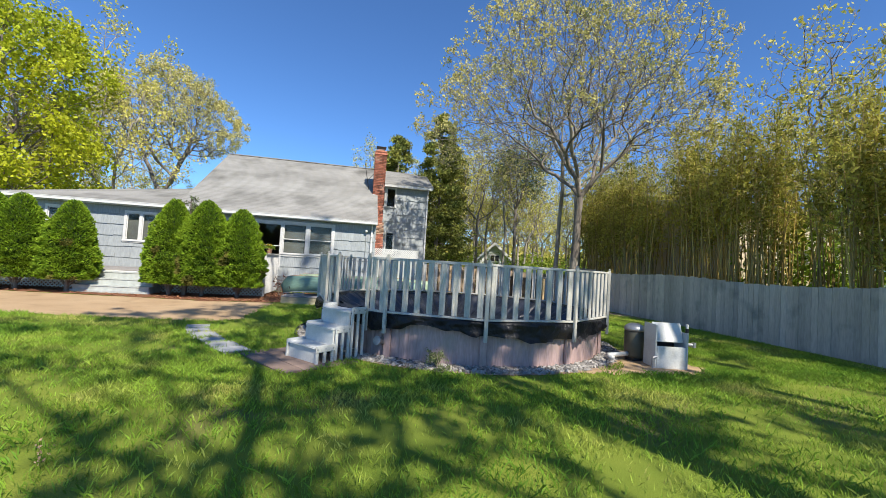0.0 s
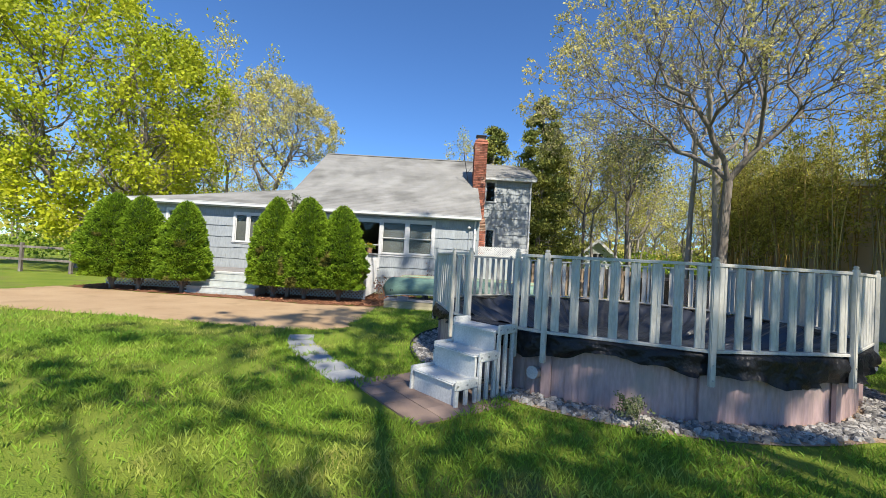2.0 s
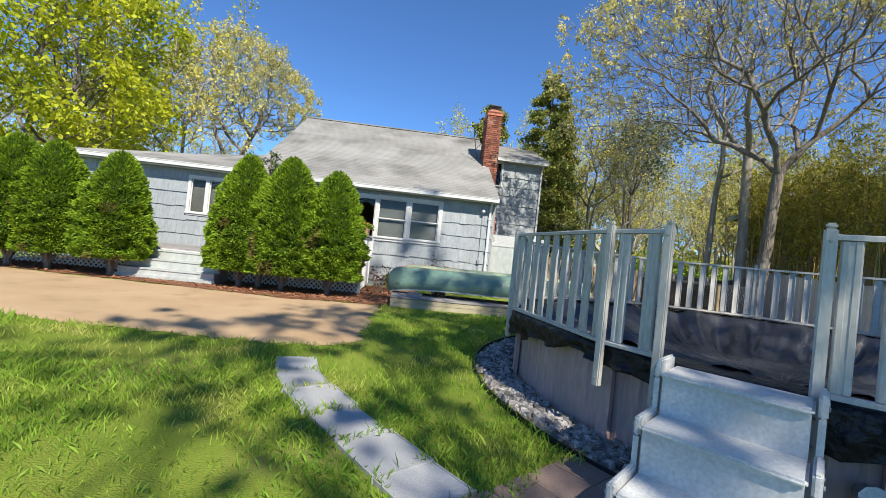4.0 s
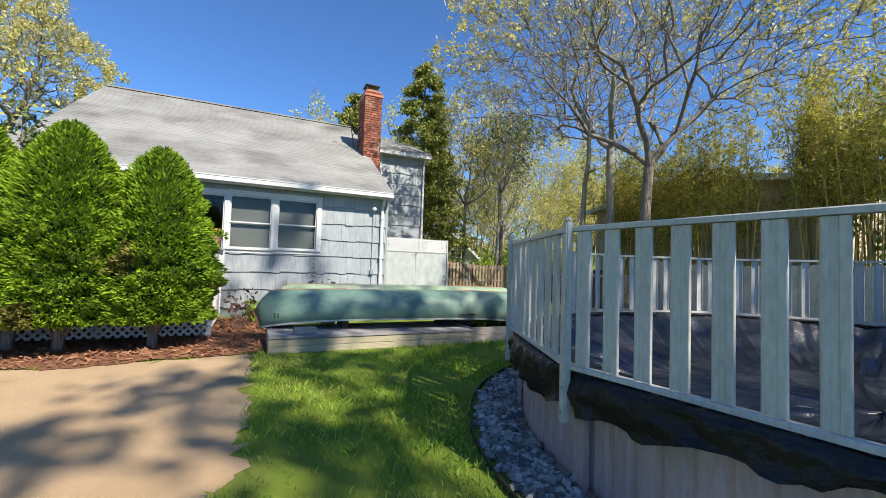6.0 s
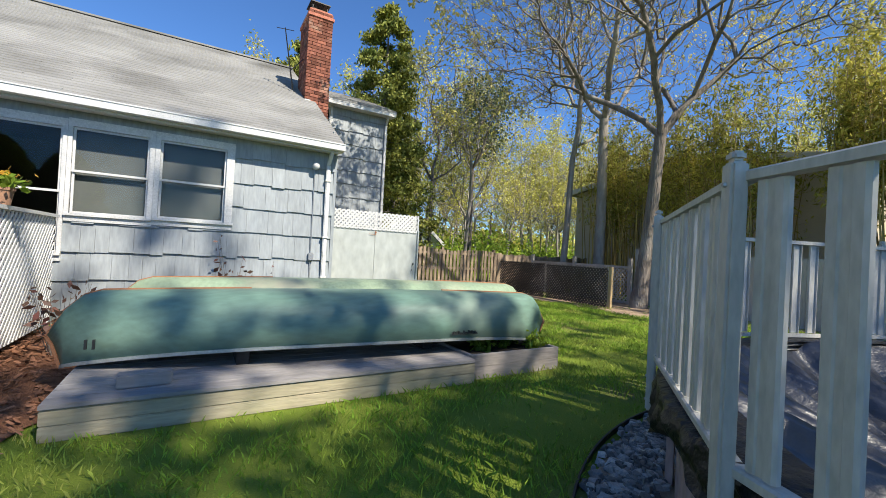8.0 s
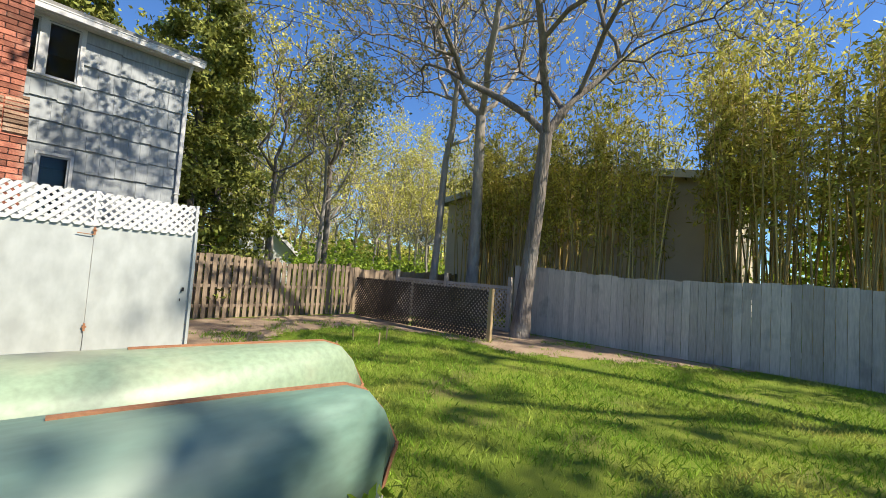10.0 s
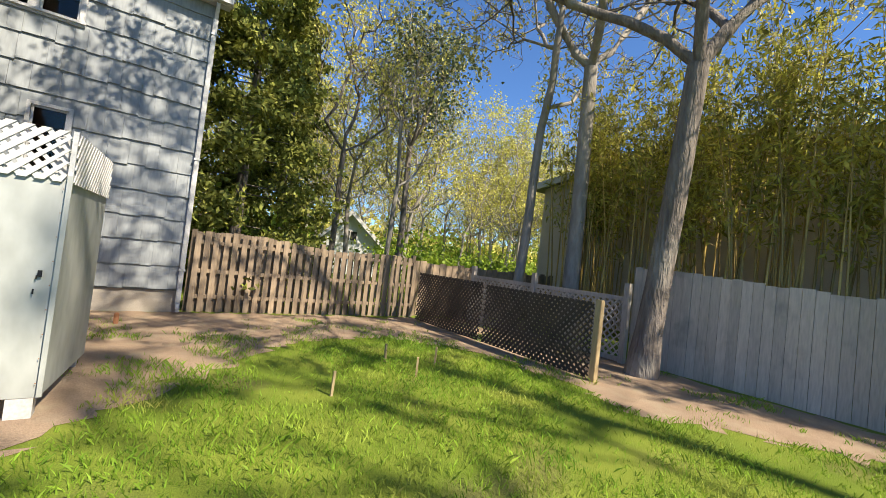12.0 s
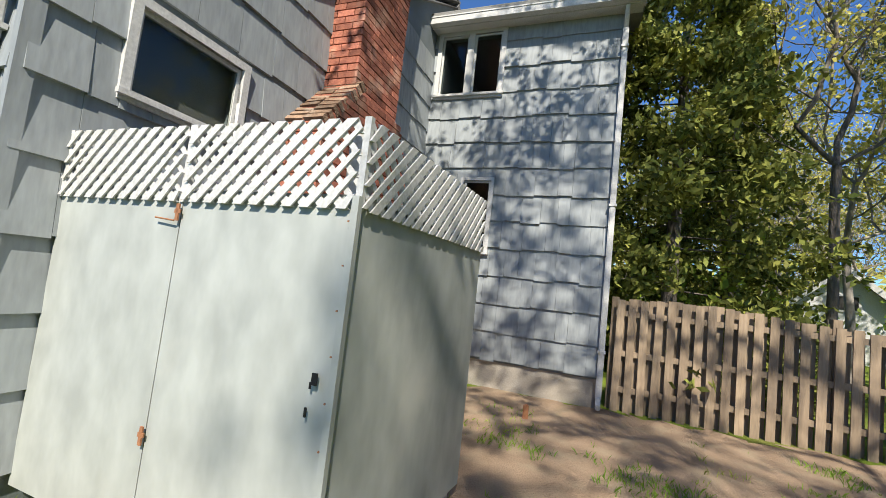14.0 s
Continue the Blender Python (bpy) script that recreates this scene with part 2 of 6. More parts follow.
M = dict(
    lawn=surf("lawn soil and grass", (0.14, 0.215, 0.022), (0.235, 0.285, 0.040), 1.1, 0.95, 0.8, 90, stain=(0.19, 0.15, 0.075), stain_scale=0.7, stain_amount=0.25, depth=0.03, spec=0.2),
    blade=surf("grass blade", (0.16, 0.31, 0.03), (0.33, 0.44, 0.055), 0.9, 0.6, 0.0, 30, stain=(0.50, 0.42, 0.15), stain_scale=0.9, stain_amount=0.3, island=0.35, translucent=0.35, spec=0.3),
    sand=surf("dry sandy soil", (0.50, 0.36, 0.22), (0.42, 0.29, 0.17), 0.9, 0.95, 0.6, 140, stain=(0.33, 0.23, 0.13), stain_scale=1.6, stain_amount=0.3, depth=0.02, spec=0.15),
    mulch=surf("red bark mulch", (0.34, 0.16, 0.09), (0.22, 0.105, 0.06), 9, 0.95, 1.0, 70, depth=0.04, spec=0.15),
    chip=surf("bark chip", (0.38, 0.18, 0.10), (0.22, 0.105, 0.06), 9, 0.9, 0.2, 90, island=0.4, spec=0.2),
    dirt=surf("bare brown earth with old leaves", (0.45, 0.33, 0.23), (0.34, 0.245, 0.17), 2.0, 0.95, 0.9, 80, stain=(0.44, 0.36, 0.25), stain_scale=3.0, depth=0.03, spec=0.15),
    stone=surf("pool edge gravel", (0.36, 0.345, 0.32), (0.17, 0.16, 0.15), 8, 0.8, 0.3, 90, island=0.65),
    slab=surf("grey concrete slab", (0.40, 0.41, 0.41), (0.30, 0.31, 0.32), 2.5, 0.85, 0.4, 120, stain=(0.22, 0.22, 0.21), random=0.1),
    pad=surf("brown paver", (0.28, 0.20, 0.16), (0.20, 0.145, 0.12), 3, 0.9, 0.5, 100, random=0.15),
    shingle=surf("grey painted wall shingle", (0.31, 0.338, 0.355), (0.278, 0.306, 0.325), 1.5, 0.6, 0.22, 26, stretch=(1, 1, 0.2), random=0.07, stain=(0.33, 0.37, 0.39), stain_scale=0.8, stain_amount=0.1, depth=0.006),
    # Darker than the shingles: shade in their joints is put into the colour.
    sheath=surf("wall backing darkened as joint shade", (0.20, 0.23, 0.25), (0.16, 0.19, 0.2), 4, 0.8, 0.2),
    white=surf("white painted trim", (0.62, 0.62, 0.61), (0.55, 0.55, 0.54), 2.5, 0.45, 0.12, 50, stain=(0.5, 0.5, 0.47), stain_scale=2.5, stain_amount=0.05, depth=0.004),
    plywood=surf("pale painted plywood", (0.405, 0.43, 0.415), (0.375, 0.40, 0.385), 1.3, 0.55, 0.04, 8, stretch=(1, 1, 0.5), stain=(0.47, 0.48, 0.45), stain_scale=1.7, stain_amount=0.1, depth=0.004),
    roof=surf("weathered grey roof shingle", (0.30, 0.297, 0.285), (0.225, 0.222, 0.212), 1.0, 0.95, 0.7, 160, stain=(0.12, 0.118, 0.11), stain_scale=0.7, stain_amount=0.4, depth=0.006, island=0.05, spec=0.2),
    brick=surf("old red brick", (0.40, 0.155, 0.10), (0.25, 0.095, 0.07), 14, 0.9, 0.8, 60, random=0.45, island=0.45, stain=(0.46, 0.33, 0.25), stain_scale=3, stain_amount=0.3, spec=0.2),
    brick_worn=surf("weathered crumbling brick", (0.33, 0.22, 0.15), (0.20, 0.135, 0.095), 14, 0.95, 1.0, 60, random=0.4, stain=(0.38, 0.33, 0.27), stain_scale=5, stain_amount=0.4, depth=0.02, spec=0.2),
    mortar=surf("grey mortar", (0.40, 0.34, 0.30), (0.30, 0.25, 0.22), 10, 0.95, 0.5, 120),
    concrete=surf("bare concrete footing", (0.46, 0.42, 0.36), (0.36, 0.33, 0.29), 3, 0.9, 0.4, 90, stain=(0.25, 0.22, 0.18)),
    glass=glass_material(),
    blind=surf("grey window shade", (0.15, 0.15, 0.15), (0.11, 0.11, 0.112), 1.5, 0.8, 0.1, 80),
    # Dimness of the rooms is put into this low colour.
    room=surf("room wall darkened as dimness", (0.12, 0.10, 0.085), (0.09, 0.075, 0.065), 2, 0.8, 0.0),
    # Near-black that stands for shade in gaps and unlit insides.
    dark=surf("near-black painted shade", (0.03, 0.03, 0.03), (0.02, 0.02, 0.02), 3, 0.8, 0.0),
    metal_grey=surf("grey galvanised metal", (0.42, 0.43, 0.44), (0.33, 0.34, 0.35), 6, 0.45, 0.1, 80, metal=0.7),
    black=surf("black metal", (0.025, 0.025, 0.027), (0.015, 0.015, 0.017), 6, 0.45, 0.1, 80, metal=0.3),
    pool_white=surf("weathered white aluminium", (0.53, 0.515, 0.465), (0.43, 0.42, 0.38), 3, 0.5, 0.1, 50, stain=(0.42, 0.45, 0.42), stain_scale=3, stain_amount=0.25, stretch=(1, 1, 0.3)),
    pool_wall=surf("faded pinkish pool wall panel", (0.45, 0.325, 0.31), (0.36, 0.26, 0.25), 2.0, 0.5, 0.15, 40, stretch=(1, 1, 0.2), stain=(0.28, 0.25, 0.22), stain_scale=2.5, stain_amount=0.25, random=0.06),
    tarp_skirt=surf("black plastic over the rim", (0.014, 0.014, 0.016), (0.008, 0.008, 0.010), 3, 0.40, 0.8, 16, depth=0.03, spec=0.3),
    tarp=surf("black plastic pool cover", (0.022, 0.025, 0.034), (0.012, 0.014, 0.020), 3, 0.36, 0.5, 14, depth=0.02, spec=1.0),
    canoe=surf("faded green canoe hull", (0.155, 0.255, 0.20), (0.12, 0.21, 0.165), 0.9, 0.50, 0.06, 25, stain=(0.25, 0.32, 0.25), stain_scale=1.0, stain_amount=0.3, depth=0.003, stretch=(0.3, 1, 1)),
    # Paler copy of the canoe green: sunlight on the hull is put into it.
    canoe_sunlit=surf("green canoe hull coloured as sunlit", (0.30, 0.375, 0.25), (0.23, 0.315, 0.21), 0.9, 0.45, 0.06, 25, stain=(0.45, 0.42, 0.30), stain_scale=1.0, stain_amount=0.3, depth=0.003),
    gunwale=surf("scuffed aluminium gunwale", (0.45, 0.48, 0.47), (0.36, 0.39, 0.37), 5, 0.45, 0.1, 60, metal=0.5),
    rust=surf("orange worn edge", (0.36, 0.17, 0.08), (0.28, 0.12, 0.06), 8, 0.8, 0.2),
    deck=surf("weathered grey deck board", (0.33, 0.31, 0.295), (0.22, 0.205, 0.20), 3, 0.85, 0.5, 45, stretch=(0.12, 1, 1), random=0.16, stain=(0.13, 0.125, 0.12), stain_scale=2.2, stain_amount=0.4),
    timber=surf("weathered yellowish timber", (0.42, 0.37, 0.25), (0.33, 0.28, 0.19), 3, 0.85, 0.4, 45, stretch=(0.15, 1, 1), random=0.12, stain=(0.25, 0.25, 0.15), stain_scale=2),
    planter=surf("grey weathered planter plank", (0.37, 0.33, 0.30), (0.28, 0.25, 0.225), 3, 0.85, 0.4, 45, stretch=(0.15, 1, 1), random=0.12),
    soil=surf("dark potting soil", (0.055, 0.042, 0.033), (0.035, 0.028, 0.022), 14, 0.95, 1.0, 60, depth=0.03),
    fence=surf("silvery weathered fence board", (0.56, 0.50, 0.43), (0.44, 0.395, 0.34), 2.5, 0.85, 0.4, 45, stretch=(1, 1, 0.12), random=0.15, stain=(0.21, 0.21, 0.19), stain_scale=1.6, stain_amount=0.25),
    picket=surf("warm brown weathered picket", (0.35, 0.265, 0.18), (0.225, 0.17, 0.118), 3, 0.85, 0.5, 45, stretch=(1, 1, 0.12), random=0.25, stain=(0.14, 0.11, 0.085), stain_scale=2.5, stain_amount=0.4),
    dark_lattice=surf("dark brown stained lattice", (0.075, 0.06, 0.05), (0.042, 0.035, 0.03), 5, 0.6, 0.3, 60, random=0.15),
    post_wood=surf("yellow pine post", (0.50, 0.38, 0.21), (0.40, 0.30, 0.16), 4, 0.8, 0.4, 50, stretch=(1, 1, 0.12)),
    bark=surf("grey fissured bark", (0.26, 0.225, 0.195), (0.14, 0.12, 0.105), 9, 0.95, 1.0, 24, stretch=(1, 1, 0.22), depth=0.05, stain=(0.34, 0.33, 0.29), stain_scale=1.2, stain_amount=0.3, spec=0.15),
    pale_bark=surf("pale grey bark", (0.40, 0.365, 0.32), (0.24, 0.215, 0.19), 6, 0.95, 0.8, 24, stretch=(1, 1, 0.3), depth=0.03, spec=0.15),
    oak_leaf=surf("young yellow-green oak leaf", (0.66, 0.58, 0.22), (0.50, 0.47, 0.18), 0.5, 0.6, 0, 20, island=0.25, translucent=0.45, spec=0.3),
    maple_leaf=surf("bright spring maple leaf", (0.55, 0.56, 0.03), (0.36, 0.42, 0.025), 0.35, 0.6, 0, 20, island=0.35, translucent=0.45, spec=0.3),
    wood_leaf=surf("pale spring woodland leaf", (0.68, 0.60, 0.16), (0.48, 0.47, 0.11), 0.4, 0.6, 0, 20, island=0.3, translucent=0.4, spec=0.3),
    shrub_leaf=surf("fresh green undergrowth leaf", (0.30, 0.40, 0.04), (0.17, 0.26, 0.03), 0.5, 0.6, 0, 20, island=0.4, translucent=0.4, spec=0.3),
    # Wide tone spread puts sunlit sprays and shaded gaps into the colour.
    ever_leaf=surf("olive evergreen spray", (0.36, 0.36, 0.075), (0.13, 0.17, 0.04), 1.3, 0.7, 0, 20, island=0.6, translucent=0.2, spec=0.25),
    pine_leaf=surf("grey-green pine needles", (0.19, 0.22, 0.09), (0.10, 0.13, 0.065), 0.8, 0.7, 0, 20, island=0.4, translucent=0.2, spec=0.25),
    spruce=surf("bright green spruce tips", (0.25, 0.37, 0.022), (0.14, 0.24, 0.016), 3.0, 0.7, 0, 25, island=0.4, translucent=0.25, spec=0.2),
    # Near-black green: the shade inside the bush is put into this colour.
    spruce_core=surf("dark green painted as inner shade", (0.025, 0.045, 0.008), (0.015, 0.03, 0.006), 6, 0.9, 0.6, 40, spec=0.1),
    spruce_dry=surf("yellowed spruce needles", (0.26, 0.24, 0.06), (0.14, 0.14, 0.03), 3.0, 0.7, 0, 25, island=0.4, translucent=0.2, spec=0.2),
    culm=surf("green and yellow bamboo culm", (0.56, 0.40, 0.11), (0.26, 0.19, 0.06), 1.5, 0.45, 0.1, 30, island=0.45),
    bamboo_leaf=surf("olive bamboo leaf", (0.56, 0.50, 0.10), (0.28, 0.29, 0.06), 0.9, 0.5, 0, 20, island=0.55, translucent=0.5, spec=0.3),
    stucco=surf("tan stucco", (0.62, 0.53, 0.39), (0.54, 0.46, 0.34), 1.5, 0.9, 0.3, 60),
    neighbour=surf("pale grey house siding", (0.68, 0.69, 0.69), (0.60, 0.61, 0.61), 2, 0.8, 0.2, 40),
    terracotta=surf("terracotta pot", (0.34, 0.19, 0.12), (0.27, 0.15, 0.10), 8, 0.85, 0.2),
    flower=surf("orange and yellow petals", (0.75, 0.30, 0.04), (0.75, 0.55, 0.05), 40, 0.6, 0, 60, island=0.3, translucent=0.3),
    plum=surf("plum-coloured shrub leaf", (0.16, 0.06, 0.06), (0.10, 0.07, 0.04), 4, 0.6, 0, 20, island=0.4, translucent=0.3),
    letter=surf("worn black lettering", (0.02, 0.022, 0.02), (0.03, 0.032, 0.03), 8, 0.6, 0),
    tank=surf("olive brown filter tank", (0.10, 0.095, 0.065), (0.07, 0.066, 0.045), 4, 0.4, 0.1, 60),
    plastic_white=surf("chalky white plastic", (0.60, 0.61, 0.59), (0.52, 0.53, 0.51), 3, 0.5, 0.1, 50, stain=(0.50, 0.48, 0.43), stain_scale=3, stain_amount=0.15),
    red=surf("faded red paint", (0.35, 0.05, 0.04), (0.28, 0.04, 0.035), 4, 0.6, 0.1),
)


# ---- mesh helpers ----
def mesh_object(name, verts, faces, material, smooth=False):
    me = bpy.data.meshes.new(name)
    me.from_pydata([tuple(map(float, v)) for v in verts], [], faces)
    if smooth:
        me.polygons.foreach_set("use_smooth", [True] * len(me.polygons))
    me.update()
    if material:
        me.materials.append(material)
    return new(name, me)


def thing(name, x, y, z, label, category, group="", kind="", rz=0.0):
    ob = new(name)
    ob.empty_display_size = 0.1
    ob.matrix_world = pose(x, y, z, 0, 0, rz)
    return tagged(ob, label, category, group, kind)


def under(ob, parent, label=""):
    """Make ob a part; its mesh is in the parent's own coordinates."""
    ob.parent = parent
    if label:
        ob["label"] = label
    return ob


def part(name, bm, material, parent, label="", smooth=False, bevel=0.0):
    """Link a bmesh as one mesh object under a thing or a part."""
    if bevel:
        bmesh.ops.bevel(bm, geom=bm.edges[:], offset=bevel, segments=2, affect="EDGES", clamp_overlap=True)
    me = bpy.data.meshes.new(name)
    bmesh.ops.recalc_face_normals(bm, faces=bm.faces[:])
    bm.to_mesh(me)
    bm.free()
    if smooth:
        me.polygons.foreach_set("use_smooth", [True] * len(me.polygons))
    me.materials.append(material)
    ob = new(name, me)
    return under(ob, parent, label) if parent else ob


def box(bm, x0, x1, y0, y1, z0, z1, m=None):
    """Add a box to bm."""
    c = Matrix.LocRotScale(((x0 + x1) / 2, (y0 + y1) / 2, (z0 + z1) / 2), None, (abs(x1 - x0), abs(y1 - y0), abs(z1 - z0)))
    return bmesh.ops.create_cube(bm, size=1, matrix=(m @ c if m else c))["verts"]


def boxes(*spans, m=None):
    bm = bmesh.new()
    for s in spans:
        box(bm, *s, m=m)
    return bm


def bar(bm, a, b, w, h, up=(0, 0, 1)):
    """A box from a to b, w wide and h high."""
    a, b = Vector(a), Vector(b)
    d = (b - a).normalized()
    side = d.cross(Vector(up)).normalized()
    top = side.cross(d)
    r = Matrix((side, d, top)).transposed().to_4x4()
    return bmesh.ops.create_cube(bm, size=1, matrix=Matrix.Translation((a + b) / 2) @ r @ Matrix.Diagonal((w, (b - a).length, h, 1)))["verts"]


def tube(bm, a, b, r0, r1=None, sides=10):
    a, b = Vector(a), Vector(b)
    q = (b - a).to_track_quat("Z", "Y").to_matrix().to_4x4()
    bmesh.ops.create_cone(bm, cap_ends=True, segments=sides, radius1=r0, radius2=r0 if r1 is None else r1, depth=(b - a).length,
                          matrix=Matrix.Translation((a + b) / 2) @ q)


def sweep(bm, pts, w, h):
    """One connected bar along points."""
    rings = []
    for k, p in enumerate(pts):
        d = (Vector(pts[min(k + 1, len(pts) - 1)]) - Vector(pts[max(k - 1, 0)])).normalized()
        s = d.cross(Vector((0, 0, 1)))
        s = s.normalized() if s.length > 0.05 else Vector((0, 1, 0))
        t = s.cross(d)
        rings.append([bm.verts.new(Vector(p) + s * a * w / 2 + t * b * h / 2) for a, b in ((-1, -1), (1, -1), (1, 1), (-1, 1))])
    for a, b in zip(rings, rings[1:]):
        for k in range(4):
            bm.faces.new((a[k], b[k], b[(k + 1) % 4], a[(k + 1) % 4]))
    bm.faces.new(rings[0]), bm.faces.new(rings[-1][::-1])


def lathe(bm, profile, sides=20, m=Matrix()):
    """Turn a profile of (radius, height) about z."""
    rings = []
    for r, z in profile:
        rings.append([bm.verts.new(m @ Vector((r * math.cos(2 * math.pi * k / sides), r * math.sin(2 * math.pi * k / sides), z))) for k in range(sides)])
    for a, b in zip(rings, rings[1:]):
        for k in range(sides):
            bm.faces.new((a[k], a[(k + 1) % sides], b[(k + 1) % sides], b[k]))
    bm.faces.new(rings[0][::-1])
    bm.faces.new(rings[-1])


def unit_piece(name, material, taper=0.0):
    """A unit box with its corner at 0 that repeats share: x and z run 0 to 1, y 0 to -1 (outwards); taper thins its top."""
    v = [(0, 0, 0), (1, 0, 0), (1, 0, 1), (0, 0, 1), (0, -1, 0), (1, -1, 0), (1, -1 + taper, 1), (0, -1 + taper, 1)]
    f = [(0, 1, 2, 3), (4, 7, 6, 5), (0, 4, 5, 1), (3, 2, 6, 7), (0, 3, 7, 4), (1, 5, 6, 2)]
    me = bpy.data.meshes.new(name)
    me.from_pydata(v, [], [tuple(reversed(q)) for q in f])
    me.materials.append(material)
    return me


def piece(name, me, parent, m):
    ob = new(name, me)
    ob.parent = parent
    ob.matrix_basis = m
    return ob


def minus(rects, hole):
    """Rectangles (x0, x1, z0, z1) less a hole."""
    out = []
    hx0, hx1, hz0, hz1 = hole
    for x0, x1, z0, z1 in rects:
        if hx1 <= x0 or hx0 >= x1 or hz1 <= z0 or hz0 >= z1:
            out.append((x0, x1, z0, z1))
            continue
        if x0 < hx0:
            out.append((x0, hx0, z0, z1))
        if hx1 < x1:
            out.append((hx1, x1, z0, z1))
        mx0, mx1 = max(x0, hx0), min(x1, hx1)
        if z0 < hz0:
            out.append((mx0, mx1, z0, hz0))
        if hz1 < z1:
            out.append((mx0, mx1, hz1, z1))
    return [r for r in out if r[1] - r[0] > 0.015 and r[3] - r[2] > 0.015]


# ---- trees ----
def tubes_mesh(branches):
    """Vertices and faces of tapered branches: lists of (points, radii, sides)."""
    V, F = [], []
    for pts, radii, sides in branches:
        base = len(V)
        for k, (p, r) in enumerate(zip(pts, radii)):
            d = (pts[min(k + 1, len(pts) - 1)] - pts[max(k - 1, 0)])
            d = d / (np.linalg.norm(d) + 1e-9)
            a = np.cross(d, (0.31, 0.95, 0.05) if abs(d[2]) > 0.8 else (0, 0, 1))
            a /= np.linalg.norm(a)
            c = np.cross(d, a)
            for s in range(sides):
                t = 2 * math.pi * s / sides
                V.append(p + r * (math.cos(t) * a + math.sin(t) * c))
        for k in range(len(pts) - 1):
            for s in range(sides):
                i, j = base + k * sides + s, base + k * sides + (s + 1) % sides
                F.append((i, j, j + sides, i + sides))
    return V, F


def leaves_mesh(rng, centres, size, long=1.6, droop=0.0):
    """Small folded leaves, four corners each, at the centres."""
    n = len(centres)
    c = np.asarray(centres)
    d = rng.normal(size=(n, 3))
    d[:, 2] -= droop
    d /= np.linalg.norm(d, axis=1)[:, None]
    e = np.cross(d, rng.normal(size=(n, 3)))
    e /= np.linalg.norm(e, axis=1)[:, None] + 1e-9
    s = size * rng.uniform(0.6, 1.3, n)[:, None]
    tip, side = d * s * long / 2, e * s / 2
    V = np.stack([c - tip, c + side, c + tip, c - side], 1).reshape(-1, 3)
    return V, [(4 * k, 4 * k + 1, 4 * k + 2, 4 * k + 3) for k in range(n)]


def grow(rng, height, trunk_r, fork, spread, levels, split=(3, 4), lean=0.0, up=0.5, wobble=0.16, first=None, ratio=0.68, reach=0.42):
    """A branching skeleton: branches, and the points near the twigs where leaves sit."""
    branches, tips = [], []

    def limb(p, d, length, r, level):
        n = 5 if level < 2 else 4
        pts, radii, q, v = [p], [r], p, d
        for k in range(n):
            v = v + rng.normal(scale=wobble, size=3) + np.array((0, 0, up * 0.16 if level else 0.0))
            v = v / np.linalg.norm(v)
            q = q + v * length / n
            pts.append(q)
            radii.append(r * (1 - (0.42 if level < levels else 0.75) * (k + 1) / n))
        branches.append((pts, radii, (9, 7, 5, 4, 3, 3, 3)[min(level, 6)]))
        if level >= levels:
            for k in range(1, len(pts)):
                tips.append(pts[k])
            return
        if level == levels - 1:
            tips.append(pts[-1])
        kids = rng.integers(split[0], split[1] + 1)
        for k in range(kids):
            at = pts[-1] if k < 2 else pts[rng.integers(2, len(pts))]
            w = rng.normal(size=3)
            w -= v * (w @ v)
            w /= np.linalg.norm(w)
            open_ = spread * rng.uniform(0.6, 1.25)
            nd = v * math.cos(open_) + w * math.sin(open_)
            limb(at, nd / np.linalg.norm(nd), length * ratio * rng.uniform(0.75, 1.15), radii[-1] * (0.8 if k < 2 else 0.55), level + 1)

    # the trunk, with a flare at its foot
    pts, radii = [], []
    for k in range(8):
        u = k / 7
        pts.append(np.array((lean * u * fork + 0.06 * math.sin(5 * u), 0.05 * math.sin(4 * u + 1), u * fork)))
        radii.append(trunk_r * (1.0 - 0.28 * u + 0.45 * math.exp(-9 * u)))
    pts[0] = pts[0] - np.array((0, 0, 0.15))
    branches.append((pts, radii, 12))
    top = pts[-1]
    length = (height - fork) * reach
    dirs = first or [(math.sin(0.5 + 2 * math.pi * k / 4) * 0.8, math.cos(0.5 + 2 * math.pi * k / 4) * 0.8, 1.0) for k in range(4)]
    for d in dirs:
        d = np.array(d, float)
        s = 1.0
        if len(d) == 4:
            s, d = d[3], d[:3]
        limb(top - np.array((0, 0, 0.15)), d / np.linalg.norm(d), length * s, radii[-1] * 0.72, 1)
    return branches, tips


